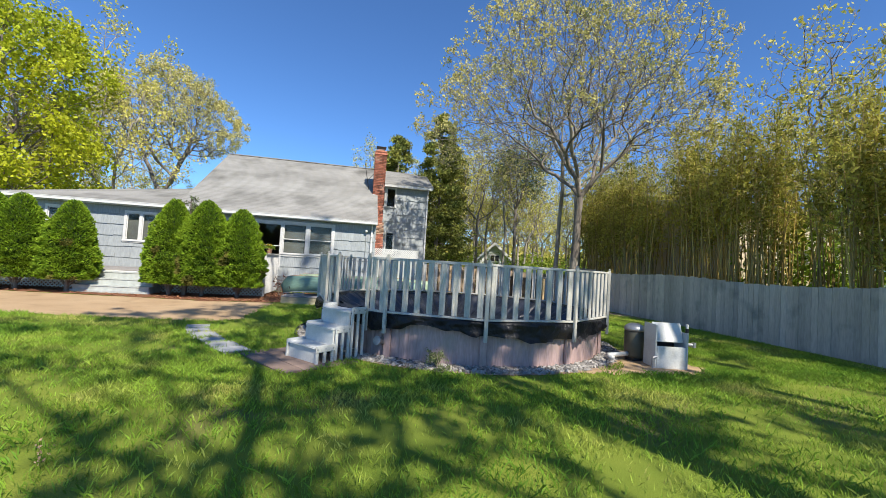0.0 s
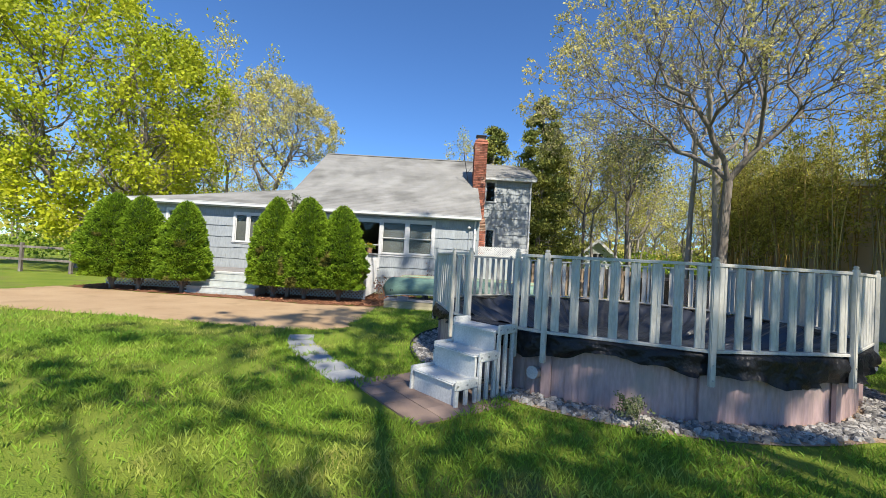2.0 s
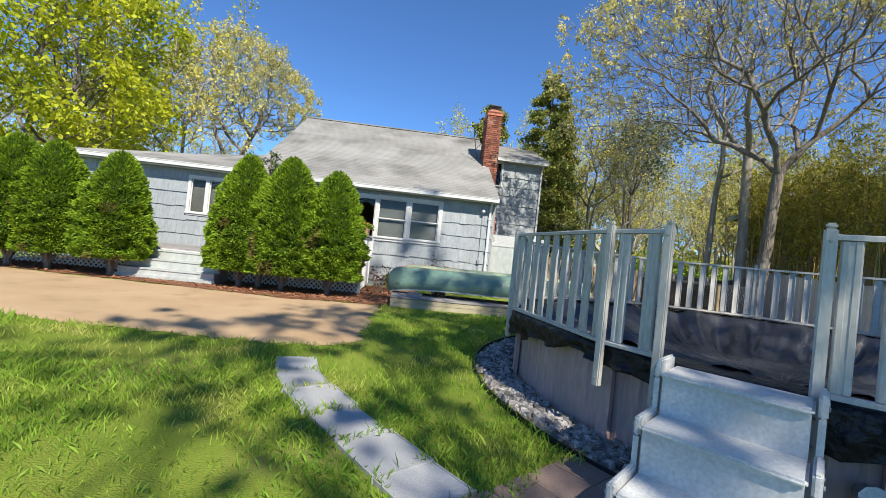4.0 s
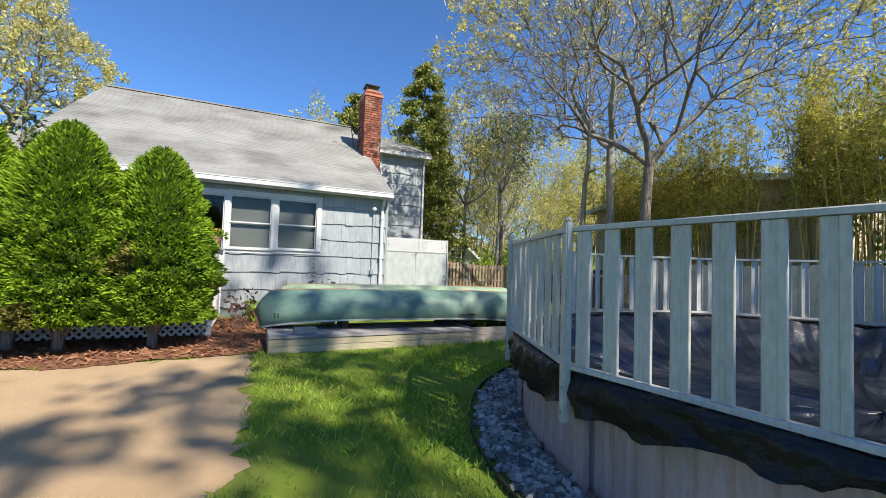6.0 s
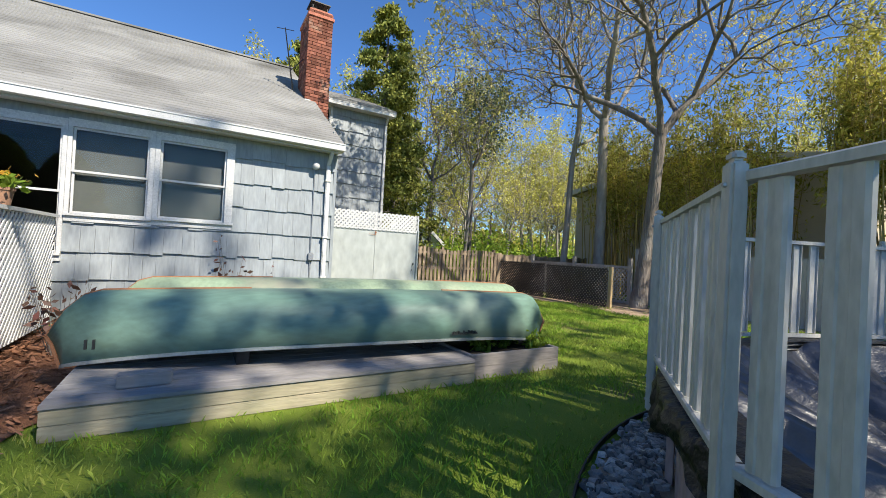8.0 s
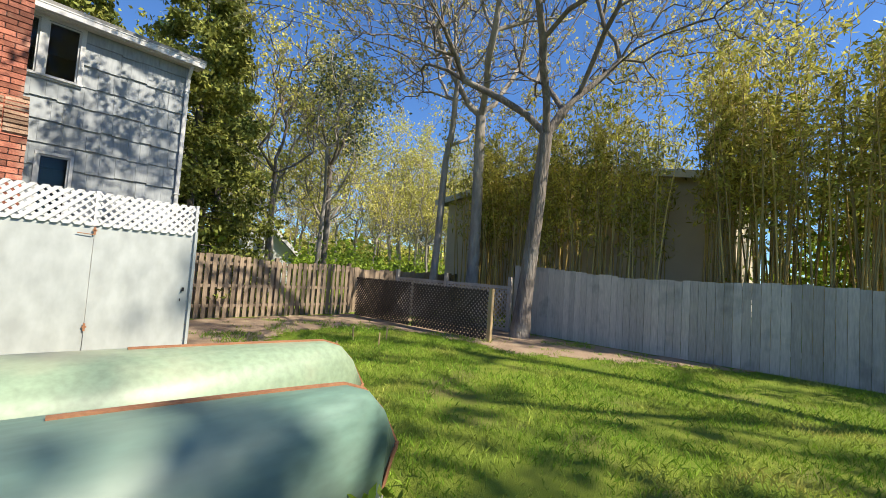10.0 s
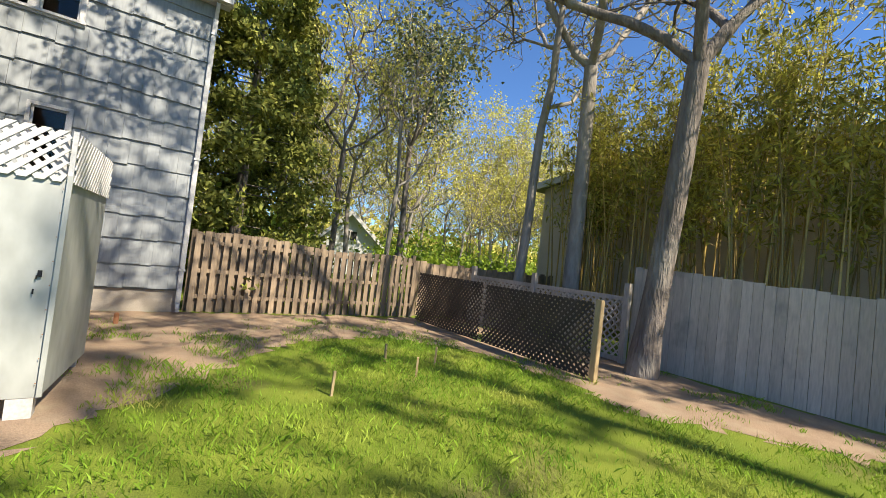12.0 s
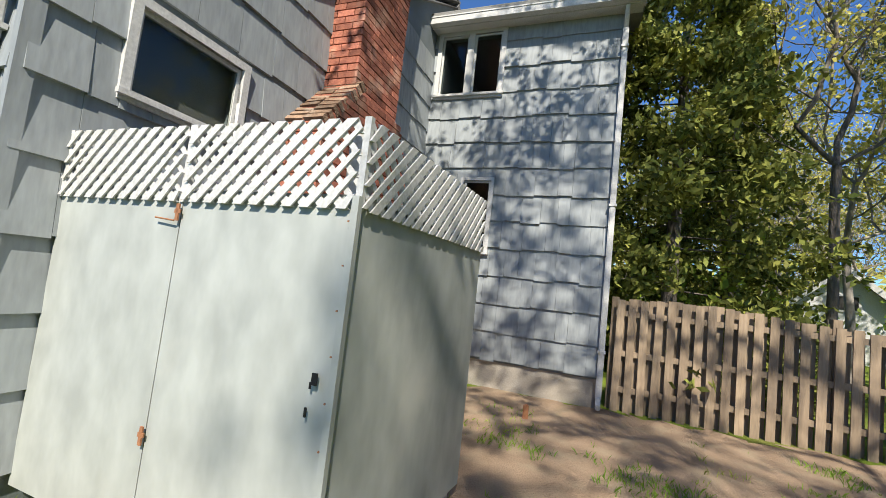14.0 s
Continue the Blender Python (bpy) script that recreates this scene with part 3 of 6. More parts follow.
def grow_dome(rng, fork, trunk_r, lean, centre, radii, n, inner=0.3, low=-0.15, fan=0.5, sag=0.08, step=0.6):
    """A skeleton that fills a lumpy rounded crown: each tip joins the nearest limb, and limbs thicken with what they carry."""
    lean = lean if isinstance(lean, tuple) else (lean, 0.0)
    trunk = [np.array((lean[0] * u * fork + 0.06 * math.sin(5 * u), lean[1] * u * fork + 0.05 * math.sin(4 * u + 1), u * fork)) for u in np.linspace(0, 1, 8)]
    top = trunk[-1]
    d = rng.normal(size=(n * 6, 3))
    d /= np.linalg.norm(d, axis=1)[:, None]
    d = d[d[:, 2] > low][:n]
    lump = 1 + 0.10 * np.sin(3 * d[:, 0] * 2 + 1.3) * np.cos(2.6 * d[:, 1] * 2) + 0.06 * np.sin(9 * d[:, 2] + 5 * d[:, 0])
    tips = np.array(centre) + d * np.array(radii) * (lump * (inner + (1 - inner) * rng.uniform(0, 1, len(d)) ** 0.55))[:, None]
    tips = tips[np.argsort(np.linalg.norm(tips - top, axis=1))]
    node, far, parent, ends = [top], [0.0], [-1], []
    grid = np.zeros((len(tips) * 24 + 1, 4))
    grid[0, :3] = top
    m = 1
    for p in tips:
        gap = np.linalg.norm(grid[:m, :3] - p, axis=1)
        k = int(np.argmin(gap + fan * grid[:m, 3] + np.where(grid[:m, 2] > p[2] + 0.3, 1.5, 0.0)))
        a, length = grid[k, :3].copy(), gap[k]
        steps = int(min(20, max(2, length / step)))
        for j in range(1, steps + 1):
            u = j / steps
            q = a + (p - a) * u + np.array((0, 0, -sag * length * 4 * u * (1 - u))) + (rng.normal(scale=0.045 * step / 0.6, size=3) if j < steps else 0)
            grid[m, :3], grid[m, 3] = q, grid[k, 3] + np.linalg.norm(q - grid[k, :3])
            parent.append(k)
            k = m
            m += 1
        ends.append(k)
    load = np.zeros(m)
    load[ends] = 1
    for k in range(m - 1, 0, -1):
        load[parent[k]] += load[k]
    heavy = {}
    for k in range(1, m):
        if parent[k] not in heavy or load[k] > load[heavy[parent[k]]]:
            heavy[parent[k]] = k
    thick = np.maximum(0.012, 0.80 * trunk_r * (load / load[0]) ** 0.43)
    foot = [trunk_r * (1.0 - 0.2 * u + 0.40 * math.exp(-12 * u)) for u in np.linspace(0, 1, 8)]
    trunk[0] = trunk[0] - np.array((0, 0, 0.15))
    branches = [(trunk, foot, 14)]
    for k in range(1, m):
        if heavy[parent[k]] == k and parent[k] != 0:
            continue
        pts, rad, j = [grid[parent[k], :3], grid[k, :3]], [thick[k], thick[k]], k
        while j in heavy:
            j = heavy[j]
            pts.append(grid[j, :3])
            rad.append(thick[j])
        rad[-1] = 0.004
        branches.append((pts, rad, 9 if rad[0] > 0.08 else 5 if rad[0] > 0.03 else 3))
    return branches, grid[ends, :3], top


def dome_tree(name, x, y, label, seed, fork, trunk_r, lean, centre, radii, n, leaf, leaf_size, twigs, per_twig, scatter, bark, group="", twig=0.55, tuft=0.3, **k):
    """A tree with a rounded airy crown: limbs, short twigs at the limb ends, and leaves along the twigs."""
    rng = np.random.default_rng(seed)
    branches, tips, top = grow_dome(rng, fork, trunk_r, lean, centre, radii, n, **k)
    spots = []
    for p in tips:
        rim = np.linalg.norm((p - np.array(centre)) / np.array(radii))
        leafy = min(1.0, max(0.05, (rim - 0.6) / 0.35)) if k.get("inner", 0.3) >= 0.3 else 1.0
        out = p - top
        out /= np.linalg.norm(out) + 1e-9
        for j in range(twigs):
            v = out + rng.normal(scale=0.55, size=3) + np.array((0, 0, 0.15))
            v *= twig * rng.uniform(0.5, 1.2) / np.linalg.norm(v)
            branches.append(([p, p + v * 0.5 + rng.normal(scale=0.03, size=3), p + v], [0.007, 0.005, 0.003], 3))
            for u in rng.uniform(tuft, 1.05, rng.binomial(per_twig, leafy)):
                spots.append(p + v * u)
    root = thing(name, x, y, 0, label, "tree", group)
    under(mesh_object("trunk", *tubes_mesh(branches), bark, True), root)
    if spots:
        c = np.array(spots) + rng.normal(scale=scatter, size=(len(spots), 3))
        under(mesh_object("crown", *leaves_mesh(rng, c, leaf_size), leaf), root)
    return root


def tree(name, x, y, label, seed, height, trunk_r, fork, spread, levels, leaf, leaf_size, per_tip, scatter, bark, group="", rz=0.0, **k):
    rng = np.random.default_rng(seed)
    branches, tips = grow(rng, height, trunk_r, fork, spread, levels, **k)
    root = thing(name, x, y, 0, label, "tree", group, rz=rz)
    under(mesh_object("trunk", *tubes_mesh(branches), bark, True), root)
    if per_tip:
        c = np.repeat(np.array(tips), per_tip, 0)
        c = c + rng.normal(scale=scatter, size=c.shape)
        under(mesh_object("crown", *leaves_mesh(rng, c, leaf_size), leaf), root)
    return root


def conifer(name, x, y, label, seed, height, radius, leaf, count, size, bark, lift=0.5, group=""):
    """A narrow evergreen: a stem with drooping whorls of sprays and gaps between them."""
    rng = np.random.default_rng(seed)
    root = thing(name, x, y, 0, label, "tree", group)
    branches = [([np.array((0, 0, -0.1)), np.array((0.05, 0, height * 0.5)), np.array((0, 0, height))], [min(0.16, height * 0.025), min(0.1, height * 0.018), min(0.02, height * 0.006)], 7)]
    pts = []
    n = int(height * 9)
    for k in range(n):
        z = lift + (height - lift) * (k / n) ** 0.9
        a = rng.uniform(0, 2 * math.pi)
        reach = radius * (1 - z / height) ** 0.55 * rng.uniform(0.7, 1.1) + 0.12
        d = np.array((math.cos(a), math.sin(a), 0))
        p0, p1 = np.array((0, 0, z)), np.array((0, 0, z - 0.12 * reach)) + d * reach
        branches.append(([p0, (p0 + p1) / 2 + (0, 0, 0.06), p1], [min(0.025, height * 0.008), min(0.016, height * 0.006), min(0.006, height * 0.003)], 3))
        m = max(int(count / n / 14), 1)
        u = rng.uniform(0.25, 1.0, m) ** 0.6
        q = p0 + (p1 - p0) * u[:, None] + rng.normal(scale=(0.13, 0.13, 0.09), size=(m, 3)) * (0.3 + 0.8 * reach)
        q = np.repeat(q, 14, 0)
        pts.append(q + rng.normal(scale=(1.4, 1.4, 0.9), size=q.shape) * size)
    under(mesh_object("trunk", *tubes_mesh(branches), bark, True), root)
    under(mesh_object("crown", *leaves_mesh(rng, np.concatenate(pts), size, 2.2, 0.5), leaf), root)
    return root


# ---- ground ----
def patch(name, outline, z, material, label, category, seed, jag=0.1, step=0.15):
    """A flat sheet with a ragged edge, a fan about its middle."""
    rng = np.random.default_rng(seed)
    pts = []
    for (x0, y0), (x1, y1) in zip(outline, outline[1:] + outline[:1]):
        n = max(int(math.hypot(x1 - x0, y1 - y0) / step), 1)
        for k in range(n):
            pts.append((x0 + (x1 - x0) * k / n + rng.normal(scale=jag * 0.5), y0 + (y1 - y0) * k / n + rng.normal(scale=jag * 0.5)))
    bm = bmesh.new()
    vs = [bm.verts.new((x, y, z)) for x, y in pts]
    es = [bm.edges.new((vs[k], vs[(k + 1) % len(vs)])) for k in range(len(vs))]
    bmesh.ops.triangle_fill(bm, use_beauty=True, edges=es)
    for f in bm.faces:
        f.normal_update()
        if f.normal.z < 0:
            f.normal_flip()
    me = bpy.data.meshes.new(name)
    bm.to_mesh(me)
    bm.free()
    me.materials.append(material)
    ob = new(name, me)
    return tagged(ob, label, category, kind="structure")


ground = mesh_object("ground", [(-400, -400, 0), (400, -400, 0), (400, 400, 0), (-400, 400, 0)], [(0, 1, 2, 3)], M["lawn"])
tagged(ground, "green lawn with worn and yellowed spots", "lawn", kind="structure")
SAND = [(-3.05, -2.9), (-3.08, -6.1), (-3.3, -6.6), (-4.1, -6.8), (-6.0, -6.6), (-9.5, -6.3), (-13.0, -5.6), (-12.6, -2.2), (-8.5, -2.7), (-5.0, -3.05)]
MULCH = [(-3.0, -2.85), (-5.0, -3.1), (-8.6, -2.6), (-12.4, -2.2), (-12.4, 1.0), (-2.2, 1.0), (-2.4, -1.6)]
BARE = [(0.1, 1.2), (1.95, 0.9), (2.2, 1.8), (2.5, 3.2), (3.2, 4.4), (4.6, 4.9), (6.3, 4.6), (7.05, 2.7), (7.1, 0.9), (6.95, 0.1), (8.3, -1.5), (9.6, -3.2), (9.6, 6.1), (0.1, 6.1)]
DIRT = [(0.1, 1.2), (1.95, 0.9), (2.35, 1.6), (3.0, 2.4), (3.8, 3.4), (4.8, 4.0), (6.1, 3.9), (7.05, 2.7), (7.1, 0.9), (6.85, 0.1), (8.2, -1.6), (9.6, -3.4), (9.6, 6.1), (0.1, 6.1)]
WORN = [(4.1, -8.7), (5.3, -9.3), (5.3, -10.3), (4.5, -10.75), (3.4, -10.6), (2.4, -10.75), (2.2, -10.4), (3.6, -9.6)]
patch("ground_sand", SAND, 0.006, M["sand"], "dry tan sandy soil where no grass grows", "bare soil", 3, 0.09, 0.09)
patch("ground_mulch", MULCH, 0.014, M["mulch"], "reddish bark mulch bed along the house", "mulch bed", 4, 0.08)
patch("ground_dirt", DIRT, 0.005, M["dirt"], "bare brown earth littered with old leaves", "bare soil", 5, 0.25)
patch("ground_worn", WORN, 0.005, M["sand"], "pale worn earth between the pool and its pump", "bare soil", 6, 0.16)
PX, PY, PR = 1.61, -7.516, 2.915  # the pool


def inside(x, y, poly):
    hit = False
    for (x0, y0), (x1, y1) in zip(poly, poly[1:] + poly[:1]):
        if (y0 > y) != (y1 > y) and x < (x1 - x0) * (y - y0) / (y1 - y0) + x0:
            hit = not hit
    return hit


# ---- house ----
WY, SHED = 1.24, 0.405  # rear wall; height of a shingle course
house = thing("house", -3.0, 6.0, 0, "grey shingled house with a low rear roof and a two-storey end", "house")
H = Matrix.Translation((3.0, -6.0, 0))  # from the world into the house
shingle_mesh = unit_piece("shingle", M["shingle"], 0.75)


def wall_boxes(x0, x1, z0, z1, holes):
    rects = [(x0, x1, z0, z1)]
    for h in holes:
        rects = minus(rects, h)
    return rects


def clad(parent, to_wall, x0, x1, z0, z1, holes, seed, far=None, stuff_name="shingle_field"):
    """Courses of shingles with ragged butts; those past `far` are joined into one mesh."""
    rng = random.Random(seed)
    V, F = [], []
    z = z0
    while z < z1 - 0.03:
        x = x0
        while x < x1 - 0.01:
            w = min(rng.choice((0.16, 0.2, 0.24, 0.28, 0.33)), x1 - x)
            drop = rng.uniform(-0.020, 0.018)
            rects = [(x + 0.0015, x + w - 0.0015, z + drop, min(z + SHED + 0.02, z1))]
            for h in holes:
                rects = minus(rects, h)
            for a, b, c, d in rects:
                proud = 0.034 + rng.uniform(0, 0.014)
                m = to_wall @ Matrix.Translation((a, 0, c)) @ Matrix.Diagonal((b - a, proud, d - c, 1))
                if far is not None and a < far:
                    i = len(V)
                    V += [m @ v.co for v in shingle_mesh.vertices]
                    F += [tuple(i + k for k in p.vertices) for p in shingle_mesh.polygons]
                else:
                    piece("shingle", shingle_mesh, parent, m)
            x += w
        z += SHED
    if V:
        ob = under(mesh_object(stuff_name, V, F, M["shingle"]), parent)
        tagged(ob, "rows of grey painted shingles", kind="stuff")


REAR_HOLES = [(-3.62, -2.75, 1.55, 2.74), (-2.62, -1.74, 1.57, 2.76), (-4.62, -3.72, 1.0, 2.72), (-9.2, -8.25, 1.68, 2.70), (-11.75, -11.25, 1.9, 2.72)]


def wall_part(name, rects, to_wall, thick, material, label=""):
    bm = bmesh.new()
    for a, b, c, d in rects:
        box(bm, a, b, 0, thick, c, d, m=to_wall)
    return part(name, bm, material, house, label)


T_REAR = H @ Matrix.Translation((0, WY, 0))
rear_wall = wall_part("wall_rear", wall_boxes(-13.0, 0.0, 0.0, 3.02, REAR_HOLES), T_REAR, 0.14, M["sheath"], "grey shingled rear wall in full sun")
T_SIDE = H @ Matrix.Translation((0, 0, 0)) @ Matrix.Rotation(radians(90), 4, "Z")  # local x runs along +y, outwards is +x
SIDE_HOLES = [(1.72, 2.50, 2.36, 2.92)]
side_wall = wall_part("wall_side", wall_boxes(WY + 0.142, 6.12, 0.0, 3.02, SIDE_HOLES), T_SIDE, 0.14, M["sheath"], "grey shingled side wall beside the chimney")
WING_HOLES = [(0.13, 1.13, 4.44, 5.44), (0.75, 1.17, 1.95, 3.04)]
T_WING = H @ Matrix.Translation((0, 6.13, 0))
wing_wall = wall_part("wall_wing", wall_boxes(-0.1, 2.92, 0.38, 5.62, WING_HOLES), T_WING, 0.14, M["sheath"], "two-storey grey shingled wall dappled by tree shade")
part("footing", boxes((-0.1, 2.9, 6.15, 6.3, -0.2, 0.40), m=H), M["concrete"], house, "bare concrete footing")
part("wall_wing_side", boxes((2.80, 2.93, 6.275, 12.0, 0.0, 5.62), m=H), M["shingle"], house)
part("wall_front", boxes((-13.0, 2.9, 12.0, 12.15, 0.0, 5.0), m=H), M["shingle"], house)
part("wall_left_end", boxes((-13.0, -12.86, WY + 0.142, 9.0, 0.0, 3.0), m=H), M["shingle"], house)
# Rooms added behind the windows, coloured dark so the openings look unlit.
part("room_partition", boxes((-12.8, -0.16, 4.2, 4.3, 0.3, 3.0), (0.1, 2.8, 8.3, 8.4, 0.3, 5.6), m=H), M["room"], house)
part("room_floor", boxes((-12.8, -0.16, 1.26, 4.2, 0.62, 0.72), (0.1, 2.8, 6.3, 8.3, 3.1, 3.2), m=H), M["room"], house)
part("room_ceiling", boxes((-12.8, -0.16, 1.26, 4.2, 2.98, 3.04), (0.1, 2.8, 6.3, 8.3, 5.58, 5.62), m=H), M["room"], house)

clad(rear_wall, T_REAR, -13.0, 0.0, 0.22, 3.0, REAR_HOLES, 11, far=-6.0)
clad(side_wall, T_SIDE, WY, 6.1, 0.22, 3.0, SIDE_HOLES, 12)
clad(wing_wall, T_WING, -0.1, 2.92, 0.40, 5.60, WING_HOLES, 13)

# gable above the side wall
bm = bmesh.new()
tri = [(1.0, 3.02), (12.5, 3.02), (6.68, 6.40)]
fr = [bm.verts.new(H @ Vector((0.0, y, z))) for y, z in tri]
bk = [bm.verts.new(H @ Vector((-0.12, y, z))) for y, z in tri]
bm.faces.new(fr), bm.faces.new(bk[::-1])
for k in range(3):
    bm.faces.new((fr[k], bk[k], bk[(k + 1) % 3], fr[(k + 1) % 3]))
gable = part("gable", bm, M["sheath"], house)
rng = random.Random(5)
z = 3.04
while z < 4.8:
    y0 = 1.05 + (z - 3.0) / 0.585 + 0.3
    y = y0
    while y < 6.1:
        w = min(rng.choice((0.24, 0.3, 0.36)), 6.12 - y)
        piece("shingle", shingle_mesh, gable, T_SIDE @ Matrix.Translation((y + 0.002, 0, z + rng.uniform(-0.014, 0.014))) @ Matrix.Diagonal((max(w - 0.004, 0.01), 0.026, SHED, 1)))
        y += w
    z += SHED


def roof_slope(name, x0, x1, y0, z0, y1, z1, label, thick=0.12, z1_left=None, rows_step=0.135, seed=1):
    """One slope from its eave to its ridge: sheathing and overlapping courses of tabs."""
    rng = random.Random(seed)
    n = int(math.hypot(y1 - y0, z1 - z0) / rows_step)
    zl = z1 if z1_left is None else z1_left
    V, F = [], []

    def at(x, u, lift):
        f = (x - x0) / (x1 - x0)
        return H @ Vector((x, y0 + (y1 - y0) * u, z0 + (zl + (z1 - zl) * f - z0) * u + lift))

    def slab(a, b, u0, u1, low, high):
        i = len(V)
        V.extend([at(a, u0, low), at(b, u0, low), at(b, u1, low), at(a, u1, low), at(a, u0, high), at(b, u0, high), at(b, u1, low + 0.004), at(a, u1, low + 0.004)])
        F.extend(tuple(i + k for k in q) for q in ((3, 2, 1, 0), (4, 5, 6, 7), (0, 1, 5, 4), (2, 3, 7, 6), (1, 2, 6, 5), (3, 0, 4, 7)))

    slab(x0, x1, 0, 1, -thick, -0.002)
    deck_ = under(mesh_object(name, list(V), list(F), M["roof"]), house, label)
    V.clear(), F.clear()
    for k in range(n):
        x = x0
        while x < x1 - 0.01:
            w = min(rng.uniform(0.55, 1.1), x1 - x)
            slab(x, x + w - 0.003, k / n, min((k + 1.15) / n, 1), 0.0, 0.016 + rng.uniform(0, 0.006))
            x += w
    tagged(under(mesh_object("roof_shingles", V, F, M["roof"]), deck_), "rows of asphalt roof shingles", kind="stuff")
    return deck_


roof_slope("roof", -7.5, 0.08, 0.94, 3.09, 6.68, 6.50, "weathered pale grey asphalt roof", seed=2)
roof_slope("roof_low", -13.4, -7.503, 0.94, 3.09, 4.6, 4.35, "low roof over the far end", z1_left=3.72, seed=3)
roof_slope("roof_wing", -0.5, 3.15, 5.80, 5.66, 9.0, 7.0, "small roof over the two-storey end", seed=4)
bm = bmesh.new()
for ys in (((6.68, 6.50), (12.6, 3.0)), ((4.6, 3.62), (9.2, 2.5)), ((9.0, 7.0), (12.6, 5.3))):
    (ya, za), (yb, zb) = ys
    xa, xb = {6.68: (-7.5, 0.08), 4.6: (-13.4, -7.5), 9.0: (-0.5, 3.15)}[ya]
    bmesh.ops.create_cube(bm, size=1, matrix=H @ Matrix.Translation(((xa + xb) / 2, (ya + yb) / 2, (za + zb) / 2 - 0.07)) @ Matrix.Rotation(math.atan2(zb - za, yb - ya), 4, "X") @ Matrix.Diagonal((xb - xa, math.hypot(yb - ya, zb - za), 0.12, 1)))
part("roof_far_side", bm, M["roof"], house)
part("ridge_cap", boxes((-7.45, 0.08, 6.6, 6.76, 6.50, 6.54), m=H), M["roof"], house)
# eaves: soffit, fascia and gutter
part("soffit", boxes((-13.3, 0.03, 1.0, WY, 2.96, 2.99), m=H), M["white"], house)
part("fascia", boxes((-13.35, 0.05, 0.96, 0.99, 2.94, 3.08), m=H), M["white"], house)


def gutter(name, x0, x1, y, z):
    bm = bmesh.new()
    box(bm, x0, x1, y - 0.115, y - 0.10, z - 0.01, z + 0.10, m=H)
    box(bm, x0, x1, y - 0.10, y - 0.004, z - 0.01, z + 0.005, m=H)
    box(bm, x0, x0 + 0.01, y - 0.10, y - 0.004, z + 0.005, z + 0.09, m=H)
    box(bm, x1 - 0.01, x1, y - 0.10, y - 0.004, z + 0.005, z + 0.09, m=H)
    box(bm, x0, x1, y - 0.125, y - 0.1151, z + 0.085, z + 0.105, m=H)
    return part(name, bm, M["white"], house, "white eaves gutter")


gutter("gutter", -7.5, 0.06, 0.955, 2.98)
gutter("gutter", -13.4, -7.52, 0.955, 2.99)
gutter("gutter", -0.45, 3.12, 5.90, 5.50)
part("soffit", boxes((-0.3, 3.1, 5.93, 6.128, 5.50, 5.53), m=H), M["white"], house)
part("fascia", boxes((-0.3, 3.1, 5.90, 5.925, 5.48, 5.64), m=H), M["white"], house)
part("rake_board", boxes((3.10, 3.13, 5.9, 6.0, 5.5, 5.68), m=H), M["white"], house)


def downpipe(x, y, z0, z1, out):
    bm = bmesh.new()
    bar(bm, H @ Vector((x, y, z0)), H @ Vector((x, y, z1)), 0.075, 0.06, up=(0, 1, 0))
    bar(bm, H @ Vector((x, y, z1)), H @ Vector((x, y - out, z1 + 0.22)), 0.075, 0.06, up=(1, 0, 0))
    bar(bm, H @ Vector((x, y, z0)), H @ Vector((x, y - 0.2, z0 - 0.06)), 0.075, 0.06, up=(1, 0, 0))
    pipe = part("downpipe", bm, M["white"], house, "white downpipe", bevel=0.012)
    for z in (z0 + 0.6, (z0 + z1) / 2, z1 - 0.3):
        part("strap", boxes((x - 0.05, x + 0.05, y - 0.045, y + 0.04, z, z + 0.03), m=H), M["white"], pipe)


downpipe(-0.13, 1.165, 0.12, 2.74, 0.2)
downpipe(2.90, 6.05, 0.14, 5.25, 0.18)
part("corner_board", boxes((-0.02, 0.035, WY - 0.04, WY + 0.05, 0.2, 2.95), m=H), M["shingle"], house)


